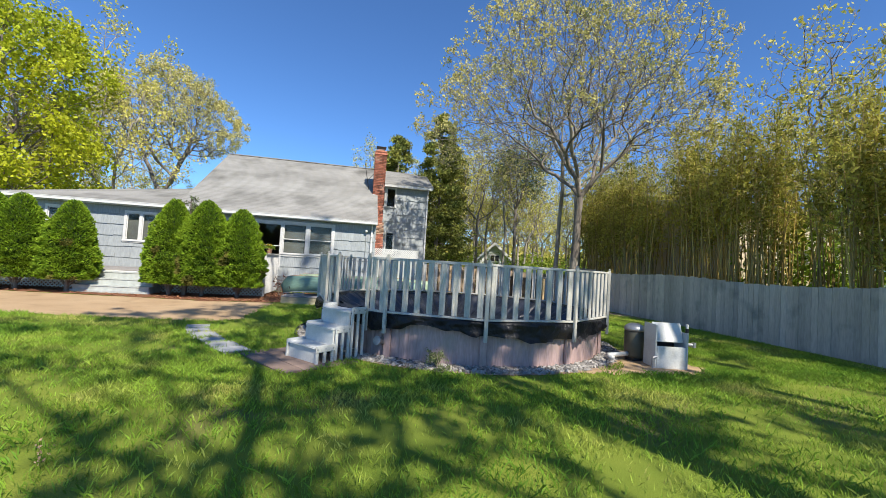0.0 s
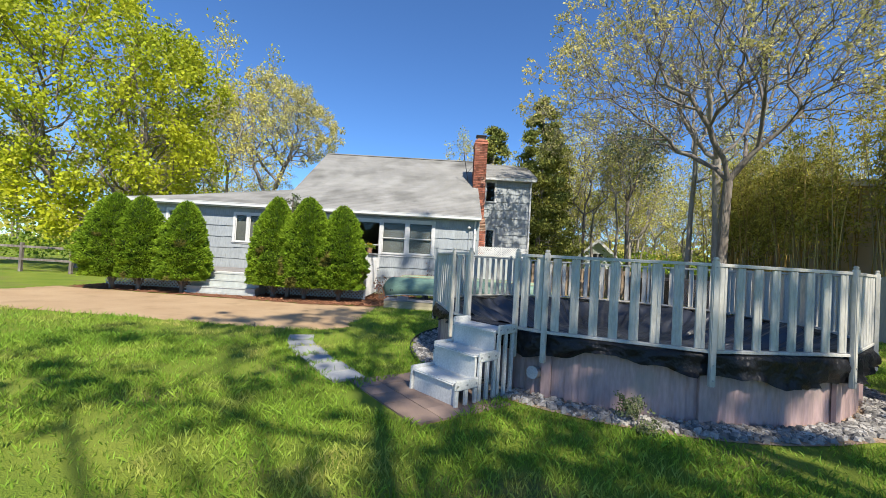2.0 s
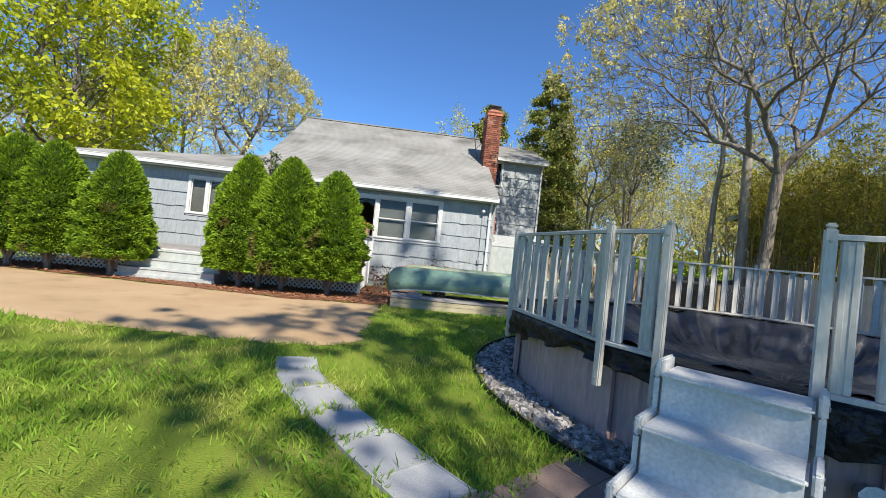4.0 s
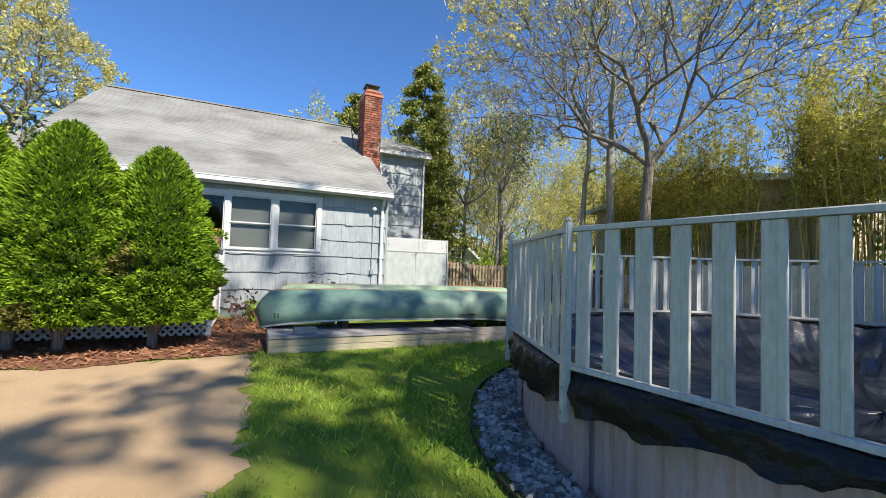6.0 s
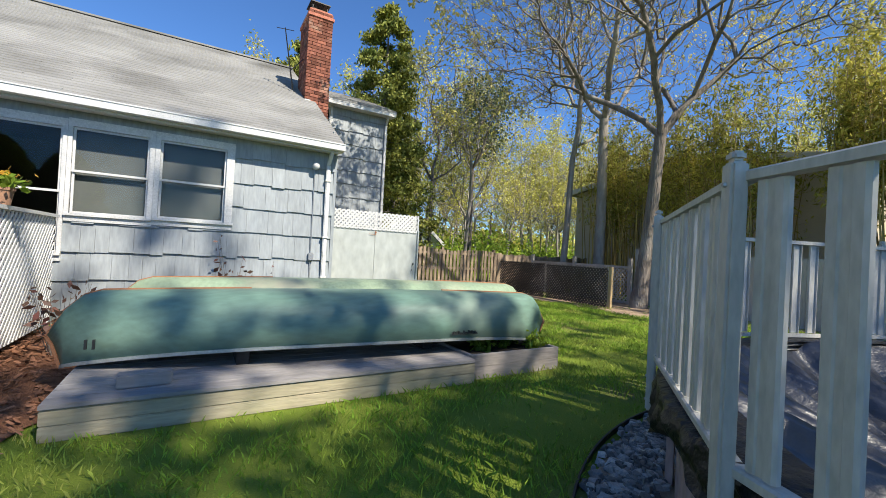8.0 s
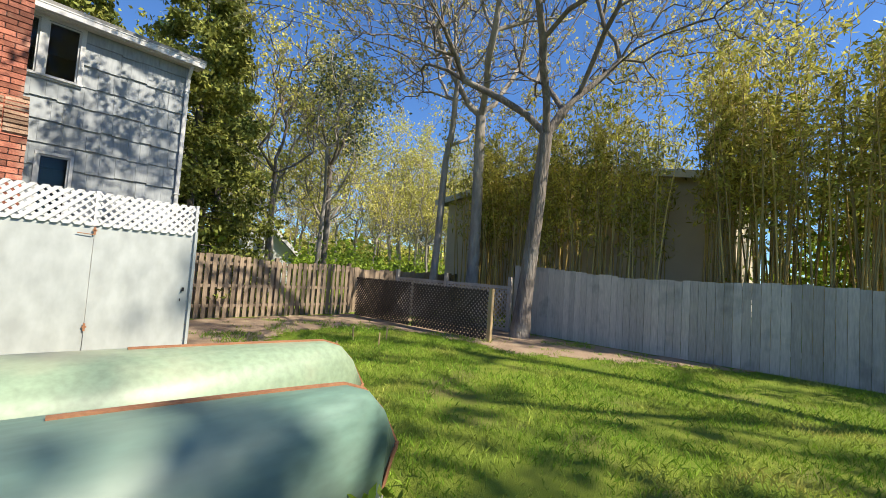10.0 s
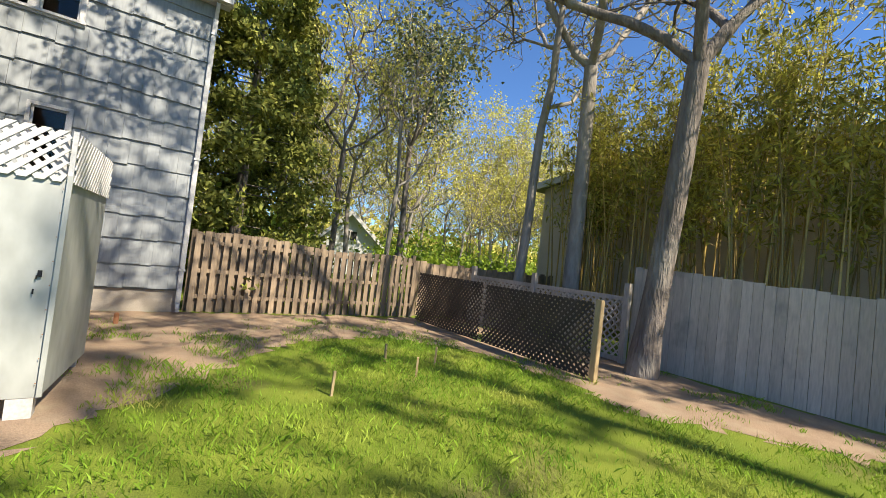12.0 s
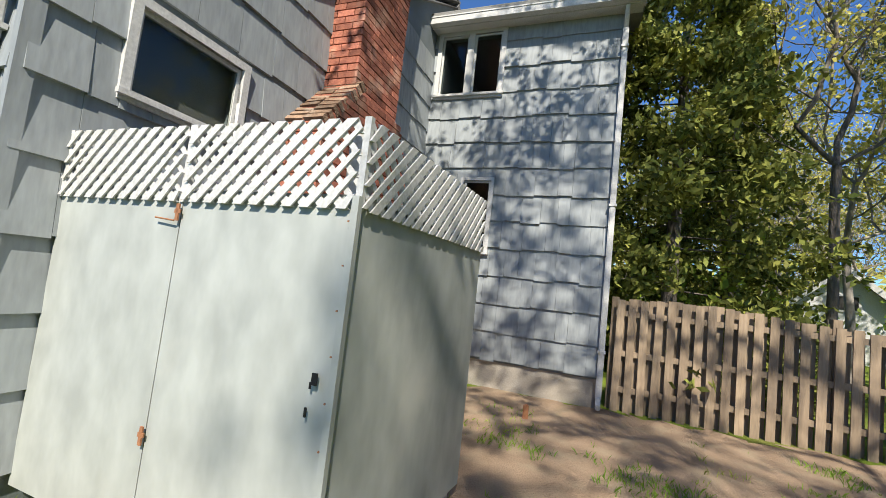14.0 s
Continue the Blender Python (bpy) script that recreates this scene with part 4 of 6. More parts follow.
def window(name, x0, x1, z0, z1, to_wall, label, kind_="sash", casing=0.085, blind=1.0, gap_left=None, gap_right=None):
    """A window in its opening: casing, sill, two sashes or two casements, panes and a shade behind."""
    root = new(name)
    root.parent = house
    root.matrix_basis = to_wall
    root["label"] = label
    c, e = casing, 0.05
    cl, cr = gap_left or c, gap_right or c
    bm = bmesh.new()
    box(bm, x0 - cl, x0, -e, 0.06, z0 - c, z1 + c), box(bm, x1, x1 + cr, -e, 0.06, z0 - c, z1 + c)
    box(bm, x0, x1, -e, 0.06, z1, z1 + c), box(bm, x0, x1, -e, 0.06, z0 - c, z0)
    part("frame", bm, M["white"], root)
    part("sill", boxes((x0 - min(cl, c) - (0.02 if cl == c else -0.001), x1 + min(cr, c) + (0.02 if cr == c else -0.001), -e - 0.035, -e - 0.002, z0 - 0.035, z0)), M["white"], root)
    panes = []
    if kind_ == "sash":
        zm = z0 + (z1 - z0) * 0.48
        panes = [(x0, x1, zm, z1, 0.0), (x0, x1, z0, zm + 0.03, 0.028)]
    elif kind_ == "pair":
        xm = (x0 + x1) / 2
        part("mullion", boxes((xm - 0.05, xm + 0.05, -e - 0.003, 0.058, z0, z1)), M["white"], root)
        panes = [(x0, xm - 0.05, z0, z1, 0.0), (xm + 0.05, x1, z0, z1, 0.0)]
    else:
        panes = [(x0, x1, z0, z1, 0.0)]
    for a, b, c0, c1, back in panes:
        s = 0.03
        bm = bmesh.new()
        y0_, y1_ = back - 0.012, back + 0.014
        box(bm, a + 0.001, a + s, y0_, y1_, c0, c1), box(bm, b - s, b - 0.001, y0_, y1_, c0, c1)
        box(bm, a + s, b - s, y0_, y1_, c0, c0 + s), box(bm, a + s, b - s, y0_, y1_, c1 - s, c1)
        sash = part("sash", bm, M["white"], root)
        g_ = part("pane", boxes((a + s, b - s, back - 0.002, back + 0.002, c0 + s, c1 - s)), M["glass"], sash)
        g_.visible_shadow = False
    if blind:
        part("shade", boxes((x0, x1, 0.09, 0.10, z1 - (z1 - z0) * blind, z1)), M["blind"], root, "grey window shade")
    return root


window("window", -3.62, -2.75, 1.55, 2.74, T_REAR, "white double-hung window with a grey shade", casing=0.11, gap_left=0.048, gap_right=0.0635)
window("window", -2.62, -1.74, 1.57, 2.74, T_REAR, "white double-hung window with a grey shade", casing=0.11, gap_left=0.0635)
window("window", -4.62, -3.72, 1.0, 2.72, T_REAR, "half-glazed white opening onto a dark room", casing=0.11, blind=0, gap_right=0.048)
window("window", -9.2, -8.25, 1.68, 2.70, T_REAR, "white casement pair with grey shades", "pair")
window("window", -11.75, -11.25, 1.9, 2.72, T_REAR, "small white casement window", "single")
window("window", 0.13, 1.13, 4.44, 5.44, T_WING, "white casement pair on the upper floor", "pair", 0.07, blind=0)
window("window", 0.75, 1.17, 1.95, 3.04, T_WING, "narrow dark ground-floor window", "single", 0.05, blind=0)
window("window", 1.72, 2.50, 2.36, 2.92, T_SIDE, "small single-pane side window", "single", 0.06)

# chimney
chimney = new("chimney")
chimney.parent = house
chimney["label"] = "red brick chimney with a stepped shoulder and dark cap"
CX0, CX1 = -0.15, 0.39


def chimney_core():
    bm = bmesh.new()
    box(bm, 0.03, 0.42, 3.05, 4.66, 0, 2.75, m=H)
    box(bm, CX0 + 0.02, CX1 - 0.02, 3.52, 4.34, 2.6, 6.75, m=H)
    vs = [H @ Vector(p) for p in ((0.03, 3.05, 2.74), (0.42, 3.05, 2.74), (0.42, 3.52, 3.25), (0.03, 3.52, 3.25), (0.03, 3.6, 2.74), (0.42, 3.6, 2.74))]
    v = [bm.verts.new(p) for p in vs]
    for q in ((0, 1, 2, 3), (0, 4, 5, 1), (1, 5, 2), (0, 3, 4), (3, 2, 5, 4)):
        bm.faces.new([v[k] for k in q])
    vs = [H @ Vector(p) for p in ((0.03, 4.66, 2.74), (0.42, 4.66, 2.74), (0.42, 4.34, 3.25), (0.03, 4.34, 3.25), (0.03, 4.3, 2.74), (0.42, 4.3, 2.74))]
    v = [bm.verts.new(p) for p in vs]
    for q in ((3, 2, 1, 0), (1, 5, 4, 0), (2, 5, 1), (4, 3, 0), (4, 5, 2, 3)):
        bm.faces.new([v[k] for k in q])
    part("core", bm, M["mortar"], chimney)


chimney_core()
brick_mesh = unit_piece("brick", M["brick"])
worn_mesh = unit_piece("brick", M["brick_worn"])
BV, BF = [], []
count = 0
rng = random.Random(8)
row, z = 0, 0.02
while z < 6.7:
    if z < 2.70:
        x0, x1, y0, y1 = 0.0, 0.45, 3.02, 4.69
    elif z < 3.22:
        u = (z - 2.70) / 0.52
        x0, x1, y0, y1 = 0.0, 0.45, 3.02 + 0.47 * u, 4.69 - 0.33 * u
    else:
        x0, x1, y0, y1 = CX0, CX1, 3.49, 4.37
    faces = [((x0, y0), (x1, y0)), ((x1, y0), (x1, y1)), ((x0, y1), (x0, y0))]
    for (ax, ay), (bx, by) in faces:
        L = math.hypot(bx - ax, by - ay)
        ang = math.atan2(by - ay, bx - ax)
        if ay > by and z < 3.1:
            continue
        s = -0.105 if row % 2 else 0.0
        while s < L - 0.02:
            a, b = max(s, 0.0), min(s + 0.2, L)
            if b - a > 0.03:
                proud = 0.03 + rng.uniform(-0.003, 0.004)
                m = H @ Matrix.Translation((ax, ay, z)) @ Matrix.Rotation(ang, 4, "Z") @ Matrix.Translation((a, 0.028, 0)) @ Matrix.Diagonal((b - a, proud, 0.062, 1))
                if 2.0 < z < 4.1 and count < 300 and not (ay > by):
                    piece("brick", brick_mesh, chimney, m)
                    count += 1
                else:
                    i = len(BV)
                    BV += [m @ v.co for v in brick_mesh.vertices]
                    BF += [tuple(i + k for k in p.vertices) for p in brick_mesh.polygons]
            s += 0.21
    z += 0.0745
    row += 1
tagged(under(mesh_object("brickwork", BV, BF, M["brick"]), chimney), "rows of old red bricks", kind="stuff")
for k in range(9):
    for q in range(2):
        m = H @ Matrix.Translation((0.012 + q * 0.228, 3.0 + k * 0.062, 2.735 + k * 0.068)) @ Matrix.Rotation(radians(-42 + rng.uniform(-5, 5)), 4, "X") @ Matrix.Rotation(radians(rng.uniform(-3, 3)), 4, "Z")
        piece("brick", worn_mesh, chimney, m @ Matrix.Translation((0, 0.09, 0)) @ Matrix.Diagonal((0.215, 0.1, 0.058, 1)))
bm = bmesh.new()
box(bm, CX0 - 0.03, CX1 + 0.03, 3.46, 4.40, 6.56, 6.64, m=H)
box(bm, CX0 + 0.01, CX1 - 0.01, 3.51, 4.35, 6.70, 6.76, m=H)
part("crown", bm, M["brick"], chimney, bevel=0.01)
part("flue_tile", boxes((-0.03, 0.27, 3.68, 4.0, 6.75, 6.86), m=H), M["terracotta"], chimney)
bm = bmesh.new()
for x in (-0.05, 0.29):
    for y in (3.66, 4.02):
        box(bm, x - 0.008, x + 0.008, y - 0.008, y + 0.008, 6.75, 6.97, m=H)
box(bm, -0.11, 0.35, 3.60, 4.08, 6.97, 6.99, m=H)
part("cap", bm, M["black"], chimney, "black metal chimney cap")
part("flashing", boxes((CX0 - 0.01, CX0 + 0.12, 3.455, 3.485, 4.38, 4.62), m=H), M["white"], chimney)
bm = bmesh.new()
tube(bm, H @ Vector((-0.35, 3.9, 4.9)), H @ Vector((-0.62, 3.7, 6.2)), 0.018, 0.012, 6)
tube(bm, H @ Vector((-0.45, 3.84, 5.3)), H @ Vector((-0.10, 3.9, 5.75)), 0.01, 0.01, 5)
tube(bm, H @ Vector((-0.8, 3.7, 6.15)), H @ Vector((-0.42, 3.72, 6.2)), 0.008, 0.008, 5)
part("antenna", bm, M["black"], house, "dark bent antenna mast")

# wall lamp, conduit and meter box near the corner
lamp = new("wall_lamp")
lamp.parent = house
lamp["label"] = "small round white outdoor lamp"
bm = bmesh.new()
tube(bm, H @ Vector((-0.36, WY - 0.02, 2.68)), H @ Vector((-0.36, WY - 0.08, 2.68)), 0.05, 0.05, 16)
part("base", bm, M["white"], lamp)
bm = bmesh.new()
bmesh.ops.create_uvsphere(bm, u_segments=16, v_segments=10, radius=0.06, matrix=H @ Matrix.Translation((-0.36, WY - 0.13, 2.68)))
part("globe", bm, M["white"], lamp, smooth=True)
bm = bmesh.new()
tube(bm, H @ Vector((-0.36, WY - 0.04, 2.64)), H @ Vector((-0.36, WY - 0.04, 0.35)), 0.011, 0.011, 8)
part("conduit", bm, M["metal_grey"], house, "grey electric conduit")
part("outlet_box", boxes((-0.40, -0.31, WY - 0.09, WY - 0.03, 1.02, 1.15), m=H), M["metal_grey"], house, bevel=0.008)

# ---- porch: platform, lattice skirt, steps ----
porch = thing("porch", -7.8, -0.1, 0, "low wooden porch with white lattice skirt and screen", "porch")
P = Matrix.Translation((7.8, 0.1, 0))
for k in range(16):
    y = -1.28 + k * 0.148
    part("plank", boxes((-11.9, -3.72, y, y + 0.142, 0.66, 0.69), m=P), M["deck"], porch)
part("rim_board", boxes((-11.9, -3.7, -1.305, -1.283, 0.50, 0.66), m=P), M["white"], porch)
for x in (-11.8, -9.1, -6.7, -5.2, -3.8):
    for y in (-1.2, 0.7):
        part("pier", boxes((x - 0.05, x + 0.05, y - 0.05, y + 0.05, -0.1, 0.655), m=P), M["timber"], porch)


def lattice(parent, origin, along, length, z0, z1, pitch, width, material, thick=0.01, name="slat"):
    """Two crossing layers of diagonal slats, each slat a part, cut level at top and bottom, on a rectangle that stands along a line."""
    o, a = Vector(origin), Vector(along).normalized()
    nrm = a.cross(Vector((0, 0, 1)))
    hgt, hw = z1 - z0, width * 0.7071
    for layer in (0, 1):
        k = -hgt
        while k < length:
            pts = []
            lo, hi = max(k, 0.0) - k, min(k + hgt, length) - k
            if hi - lo > 0.02:
                for q, e in ((lo, -hw), (lo, hw), (hi, hw), (hi, -hw)):
                    z = q if not layer else hgt - q
                    pts.append(o + a * min(max(k + q + e, 0.0), length) + Vector((0, 0, z0 + z)))
                d0 = nrm * (0.001 if layer == 0 else -thick)
                V = [p + d0 for p in pts] + [p + d0 + nrm * (thick - 0.001) for p in pts]
                F = [(0, 1, 2, 3), (7, 6, 5, 4), (0, 4, 5, 1), (1, 5, 6, 2), (2, 6, 7, 3), (3, 7, 4, 0)]
                under(mesh_object(name, V, F, material), parent)
            k += pitch


skirt = under(new("skirt"), porch, "white lattice skirt")
lattice(skirt, P @ Vector((-11.9, -1.32, 0)), (1, 0, 0), 3.0, 0.06, 0.52, 0.115, 0.035, M["white"])
lattice(skirt, P @ Vector((-6.85, -1.32, 0)), (1, 0, 0), 3.13, 0.04, 0.52, 0.115, 0.035, M["white"])
screen = under(new("side_screen"), porch, "white lattice side screen")
lattice(screen, P @ Vector((-3.70, -1.30, 0)), (0, 1, 0), 2.3, 0.10, 1.47, 0.105, 0.036, M["white"])
bm = boxes((-3.74, -3.66, -1.33, 1.02, 1.47, 1.51), (-3.735, -3.665, -1.34, -1.28, 0.0, 1.47), m=P)
part("screen_rail", bm, M["white"], porch)

steps = thing("porch_steps", -7.85, -1.6, 0, "wide pale grey painted wooden steps up to the porch", "steps")
for k in range(3):
    y = -0.46 + k * 0.24
    part("tread", boxes((-1.03, 1.03, y - 0.02, y + 0.27, 0.20 + k * 0.2, 0.235 + k * 0.2)), M["plywood"], steps, bevel=0.006)
    part("riser", boxes((-1.0, 1.0, y, y + 0.02, 0.03 + k * 0.2, 0.20 + k * 0.2)), M["plywood"], steps)
for x in (-1.02, 0.0, 1.0):
    part("stringer", boxes((x - 0.02, x + 0.02, -0.435, 0.27, 0.0, 0.2), (x - 0.02, x + 0.02, -0.19, 0.27, 0.2, 0.4)), M["plywood"], steps)
part("foot_board", boxes((-1.06, 1.06, -0.50, -0.46, 0.02, 0.09)), M["plywood"], steps)
for x, z in ((-0.75, 0.92),):
    bm = bmesh.new()
    tube(bm, (x, 0.35, 0.69), (x, 0.35, 0.80), 0.04, 0.035, 10)
    lan = tagged(part("lantern", bm, M["black"], None), "small dark lantern on the porch edge", "lantern")
    lan.matrix_world = steps.matrix_world.copy()
    lan.matrix_world.translation.z = 0.0

# ---- storage enclosure at the corner ----
shed = thing("storage_enclosure", 0.95, 2.2, 0, "pale painted plywood enclosure topped with white lattice", "enclosure")
E_ = Matrix.Translation((-0.95, -2.2, 0))


def quad_panel(name, a, b, z0, z1, thick, material, label="", z0b=None):
    """An upright sheet from a to b (plan points), its foot sloping from z0 to z0b."""
    a, b = Vector((*a, 0)), Vector((*b, 0))
    n_ = (b - a).normalized().cross(Vector((0, 0, 1))) * thick
    zb = z0 if z0b is None else z0b
    bm = bmesh.new()
    v = [bm.verts.new(E_ @ p) for p in (a + Vector((0, 0, z0)), b + Vector((0, 0, zb)), b + Vector((0, 0, z1)), a + Vector((0, 0, z1)),
                                        a - n_ + Vector((0, 0, z0)), b - n_ + Vector((0, 0, zb)), b - n_ + Vector((0, 0, z1)), a - n_ + Vector((0, 0, z1)))]
    for q in ((0, 1, 2, 3), (7, 6, 5, 4), (0, 4, 5, 1), (1, 5, 6, 2), (2, 6, 7, 3), (3, 7, 4, 0)):
        bm.faces.new([v[k] for k in q])
    return part(name, bm, material, shed, label)


panel_l = quad_panel("door_panel", (0.03, 1.50), (0.955, 1.50), 0.15, 1.72, 0.018, M["plywood"], "pale plywood door leaf")
panel_r = quad_panel("door_panel", (0.962, 1.50), (1.90, 1.50), 0.15, 1.72, 0.018, M["plywood"], "pale plywood door leaf")
quad_panel("side_panel", (1.905, 1.49), (2.0, 2.93), 0.15, 1.72, 0.018, M["plywood"], "pale plywood side sheet", z0b=0.10)
quad_panel("back_panel", (2.0, 2.95), (0.46, 2.98), 0.1, 1.72, 0.018, M["plywood"])
for span in ((1.80, 1.88, 1.54, 1.62, -0.05, 1.98), (1.88, 1.96, 2.80, 2.88, -0.05, 1.98), (0.02, 0.08, 1.53, 1.6, 0.15, 1.98)):
    part("corner_post", boxes(span, m=E_), M["white"], shed)
part("corner_trim", boxes((1.895, 1.925, 1.465, 1.492, 0.16, 1.71), m=E_), M["plywood"], shed)
part("foot_block", boxes((1.74, 1.88, 1.505, 1.6, -0.05, 0.148), m=E_), M["white"], shed)
crown_f = under(new("front_lattice"), shed, "white lattice strip along the top")
lattice(crown_f, E_ @ Vector((0.03, 1.485, 0)), (1, 0, 0), 0.92, 1.66, 2.02, 0.088, 0.036, M["white"])
lattice(crown_f, E_ @ Vector((0.965, 1.485, 0)), (1, 0, 0), 0.93, 1.66, 2.02, 0.088, 0.036, M["white"])
crown_s = under(new("side_lattice"), shed, "white lattice strip along the side")
lattice(crown_s, E_ @ Vector((1.92, 1.49, 0)), (0.095, 1.44, 0), 1.44, 1.66, 2.02, 0.088, 0.036, M["white"])
for span in ((0.02, 0.05, 1.49, 1.51, 1.66, 2.03), (0.94, 0.985, 1.492, 1.515, 1.66, 2.03), (1.89, 1.92, 1.49, 1.515, 1.66, 2.03)):
    part("lattice_frame", boxes(span, m=E_), M["white"], shed)
for zz in (0.62, 1.62):
    part("hinge", boxes((0.950, 0.968, 1.476, 1.484, zz - 0.05, zz + 0.03), (0.942, 0.978, 1.476, 1.482, zz - 0.015, zz + 0.005), m=E_), M["rust"], shed, "rusty hinge")
bm = bmesh.new()
tube(bm, E_ @ Vector((0.82, 1.478, 1.58)), E_ @ Vector((0.95, 1.475, 1.57)), 0.004, 0.004, 6)
part("wire", bm, M["rust"], shed)
# Thin black plates drawn in place of ragged dark holes in the plywood.
part("hasp", boxes((1.812, 1.836, 1.474, 1.481, 0.99, 1.035), (1.805, 1.812, 1.474, 1.481, 0.975, 1.0), m=E_), M["black"], shed, "small ragged dark hole drawn as a black plate")
part("staple", boxes((1.797, 1.806, 1.474, 1.481, 0.87, 0.905), m=E_), M["black"], shed, "narrow dark hole drawn as a black plate")
for zz in np.arange(0.25, 1.65, 0.17):
    part("nail", boxes((1.878, 1.884, 1.476, 1.483, zz, zz + 0.006), m=E_), M["rust"], shed)

# ---- low deck, planter, canoes ----
deck = thing("low_deck", -1.25, -2.4, 0, "low weathered timber platform under the canoes", "platform")
for k in range(8):
    y = -0.55 + k * 0.145
    part("plank", boxes((-1.60, 1.60, y, y + 0.139, 0.205, 0.235)), M["deck"], deck, bevel=0.003)
for z in (0.0, 0.10):
    part("front_timber", boxes((-1.60, 1.60, -0.535, -0.47, z, z + 0.098)), M["timber"], deck, "yellowish squared edge timber", bevel=0.006)
    for x in (-1.60, 1.53):
        part("side_timber", boxes((x, x + 0.07, -0.465, 0.62, z, z + 0.098)), M["timber"], deck, bevel=0.006)
block = tagged(part("loose_block", boxes((-0.16, 0.16, -0.06, 0.06, 0.237, 0.33)), M["deck"], None, bevel=0.01), "short grey offcut of timber lying on the platform", "wood block")
block.matrix_world = pose(-2.35, -2.72, 0, 0, 0, 4)

planter = thing("planter_box", 0.98, -2.35, 0, "grey weathered plank planter with green shoots", "planter")
for x0, x1, y0, y1 in ((-0.62, 0.62, -0.50, -0.46), (-0.62, 0.62, 0.46, 0.50), (-0.62, -0.58, -0.455, 0.455), (0.58, 0.62, -0.455, 0.455)):
    for z in (0.0, 0.128):
        part("plank", boxes((x0, x1, y0, y1, z, z + 0.126)), M["planter"], planter, bevel=0.004)
part("soil", boxes((-0.575, 0.575, -0.455, 0.455, 0.0, 0.19)), M["soil"], planter, "dark potting soil")


def plant(name, x, y, z, label, seed, n, height, spread, leaf, size, stems=True, stem_material=None):
    rng = np.random.default_rng(seed)
    root = thing(name, x, y, z, label, "plant")
    br, c = [], []
    for k in range(n):
        a, r = rng.uniform(0, 6.283), spread * math.sqrt(rng.uniform())
        base = np.array((0.25 * r * math.cos(a), 0.25 * r * math.sin(a), -0.02))
        top = np.array((r * math.cos(a), r * math.sin(a), height * rng.uniform(0.5, 1)))
        mid = (base + top) / 2 + rng.normal(scale=0.02, size=3)
        br.append(([base, mid, top], [0.006, 0.004, 0.002], 3))
        for u in np.linspace(0.35, 1, 6):
            c.append(base + (top - base) * u + rng.normal(scale=size * 0.6, size=3))
    under(mesh_object("stems", *tubes_mesh(br), stem_material or M["shrub_leaf"]), root)
    under(mesh_object("leaves", *leaves_mesh(rng, c, size, 2.0), leaf), root)
    return root


for k, (x, y, s) in enumerate(((1.1, -2.45, 0.3), (1.35, -2.3, 0.33), (0.75, -2.5, 0.14), (1.2, -2.1, 0.2), (0.9, -2.2, 0.16), (1.42, -2.62, 0.2))):
    plant("bulb_plant", x, y, 0.19, "clump of green shoots in the planter", 40 + k, 26, s, 0.13, M["shrub_leaf"], 0.04)
bm = bmesh.new()
bmesh.ops.create_icosphere(bm, subdivisions=2, radius=0.025, matrix=Matrix.Diagonal((1, 1, 0.7, 1)))
daffodil = tagged(part("daffodil", bm, M["flower"], None, smooth=True), "small yellow flower in the planter", "flower")
daffodil.matrix_world = pose(1.36, -2.32, 0.53)
plant("plum_shrub", -1.6, 0.75, 0, "thin plum-leaved shrub against the wall", 51, 14, 1.35, 0.35, M["plum"], 0.05, stem_material=M["bark"])
plant("plum_shrub", -3.25, -0.6, 0, "thin plum-leaved shrub in the mulch", 52, 14, 0.8, 0.3, M["plum"], 0.05, stem_material=M["bark"])
plant("hosta", -2.9, 0.35, 0, "bright green leafy plant in the mulch", 53, 30, 0.42, 0.3, M["shrub_leaf"], 0.09)
plant("plum_shrub", -0.95, 0.85, 0, "thin bare shrub against the wall", 54, 6, 1.0, 0.2, M["plum"], 0.03, stem_material=M["bark"])


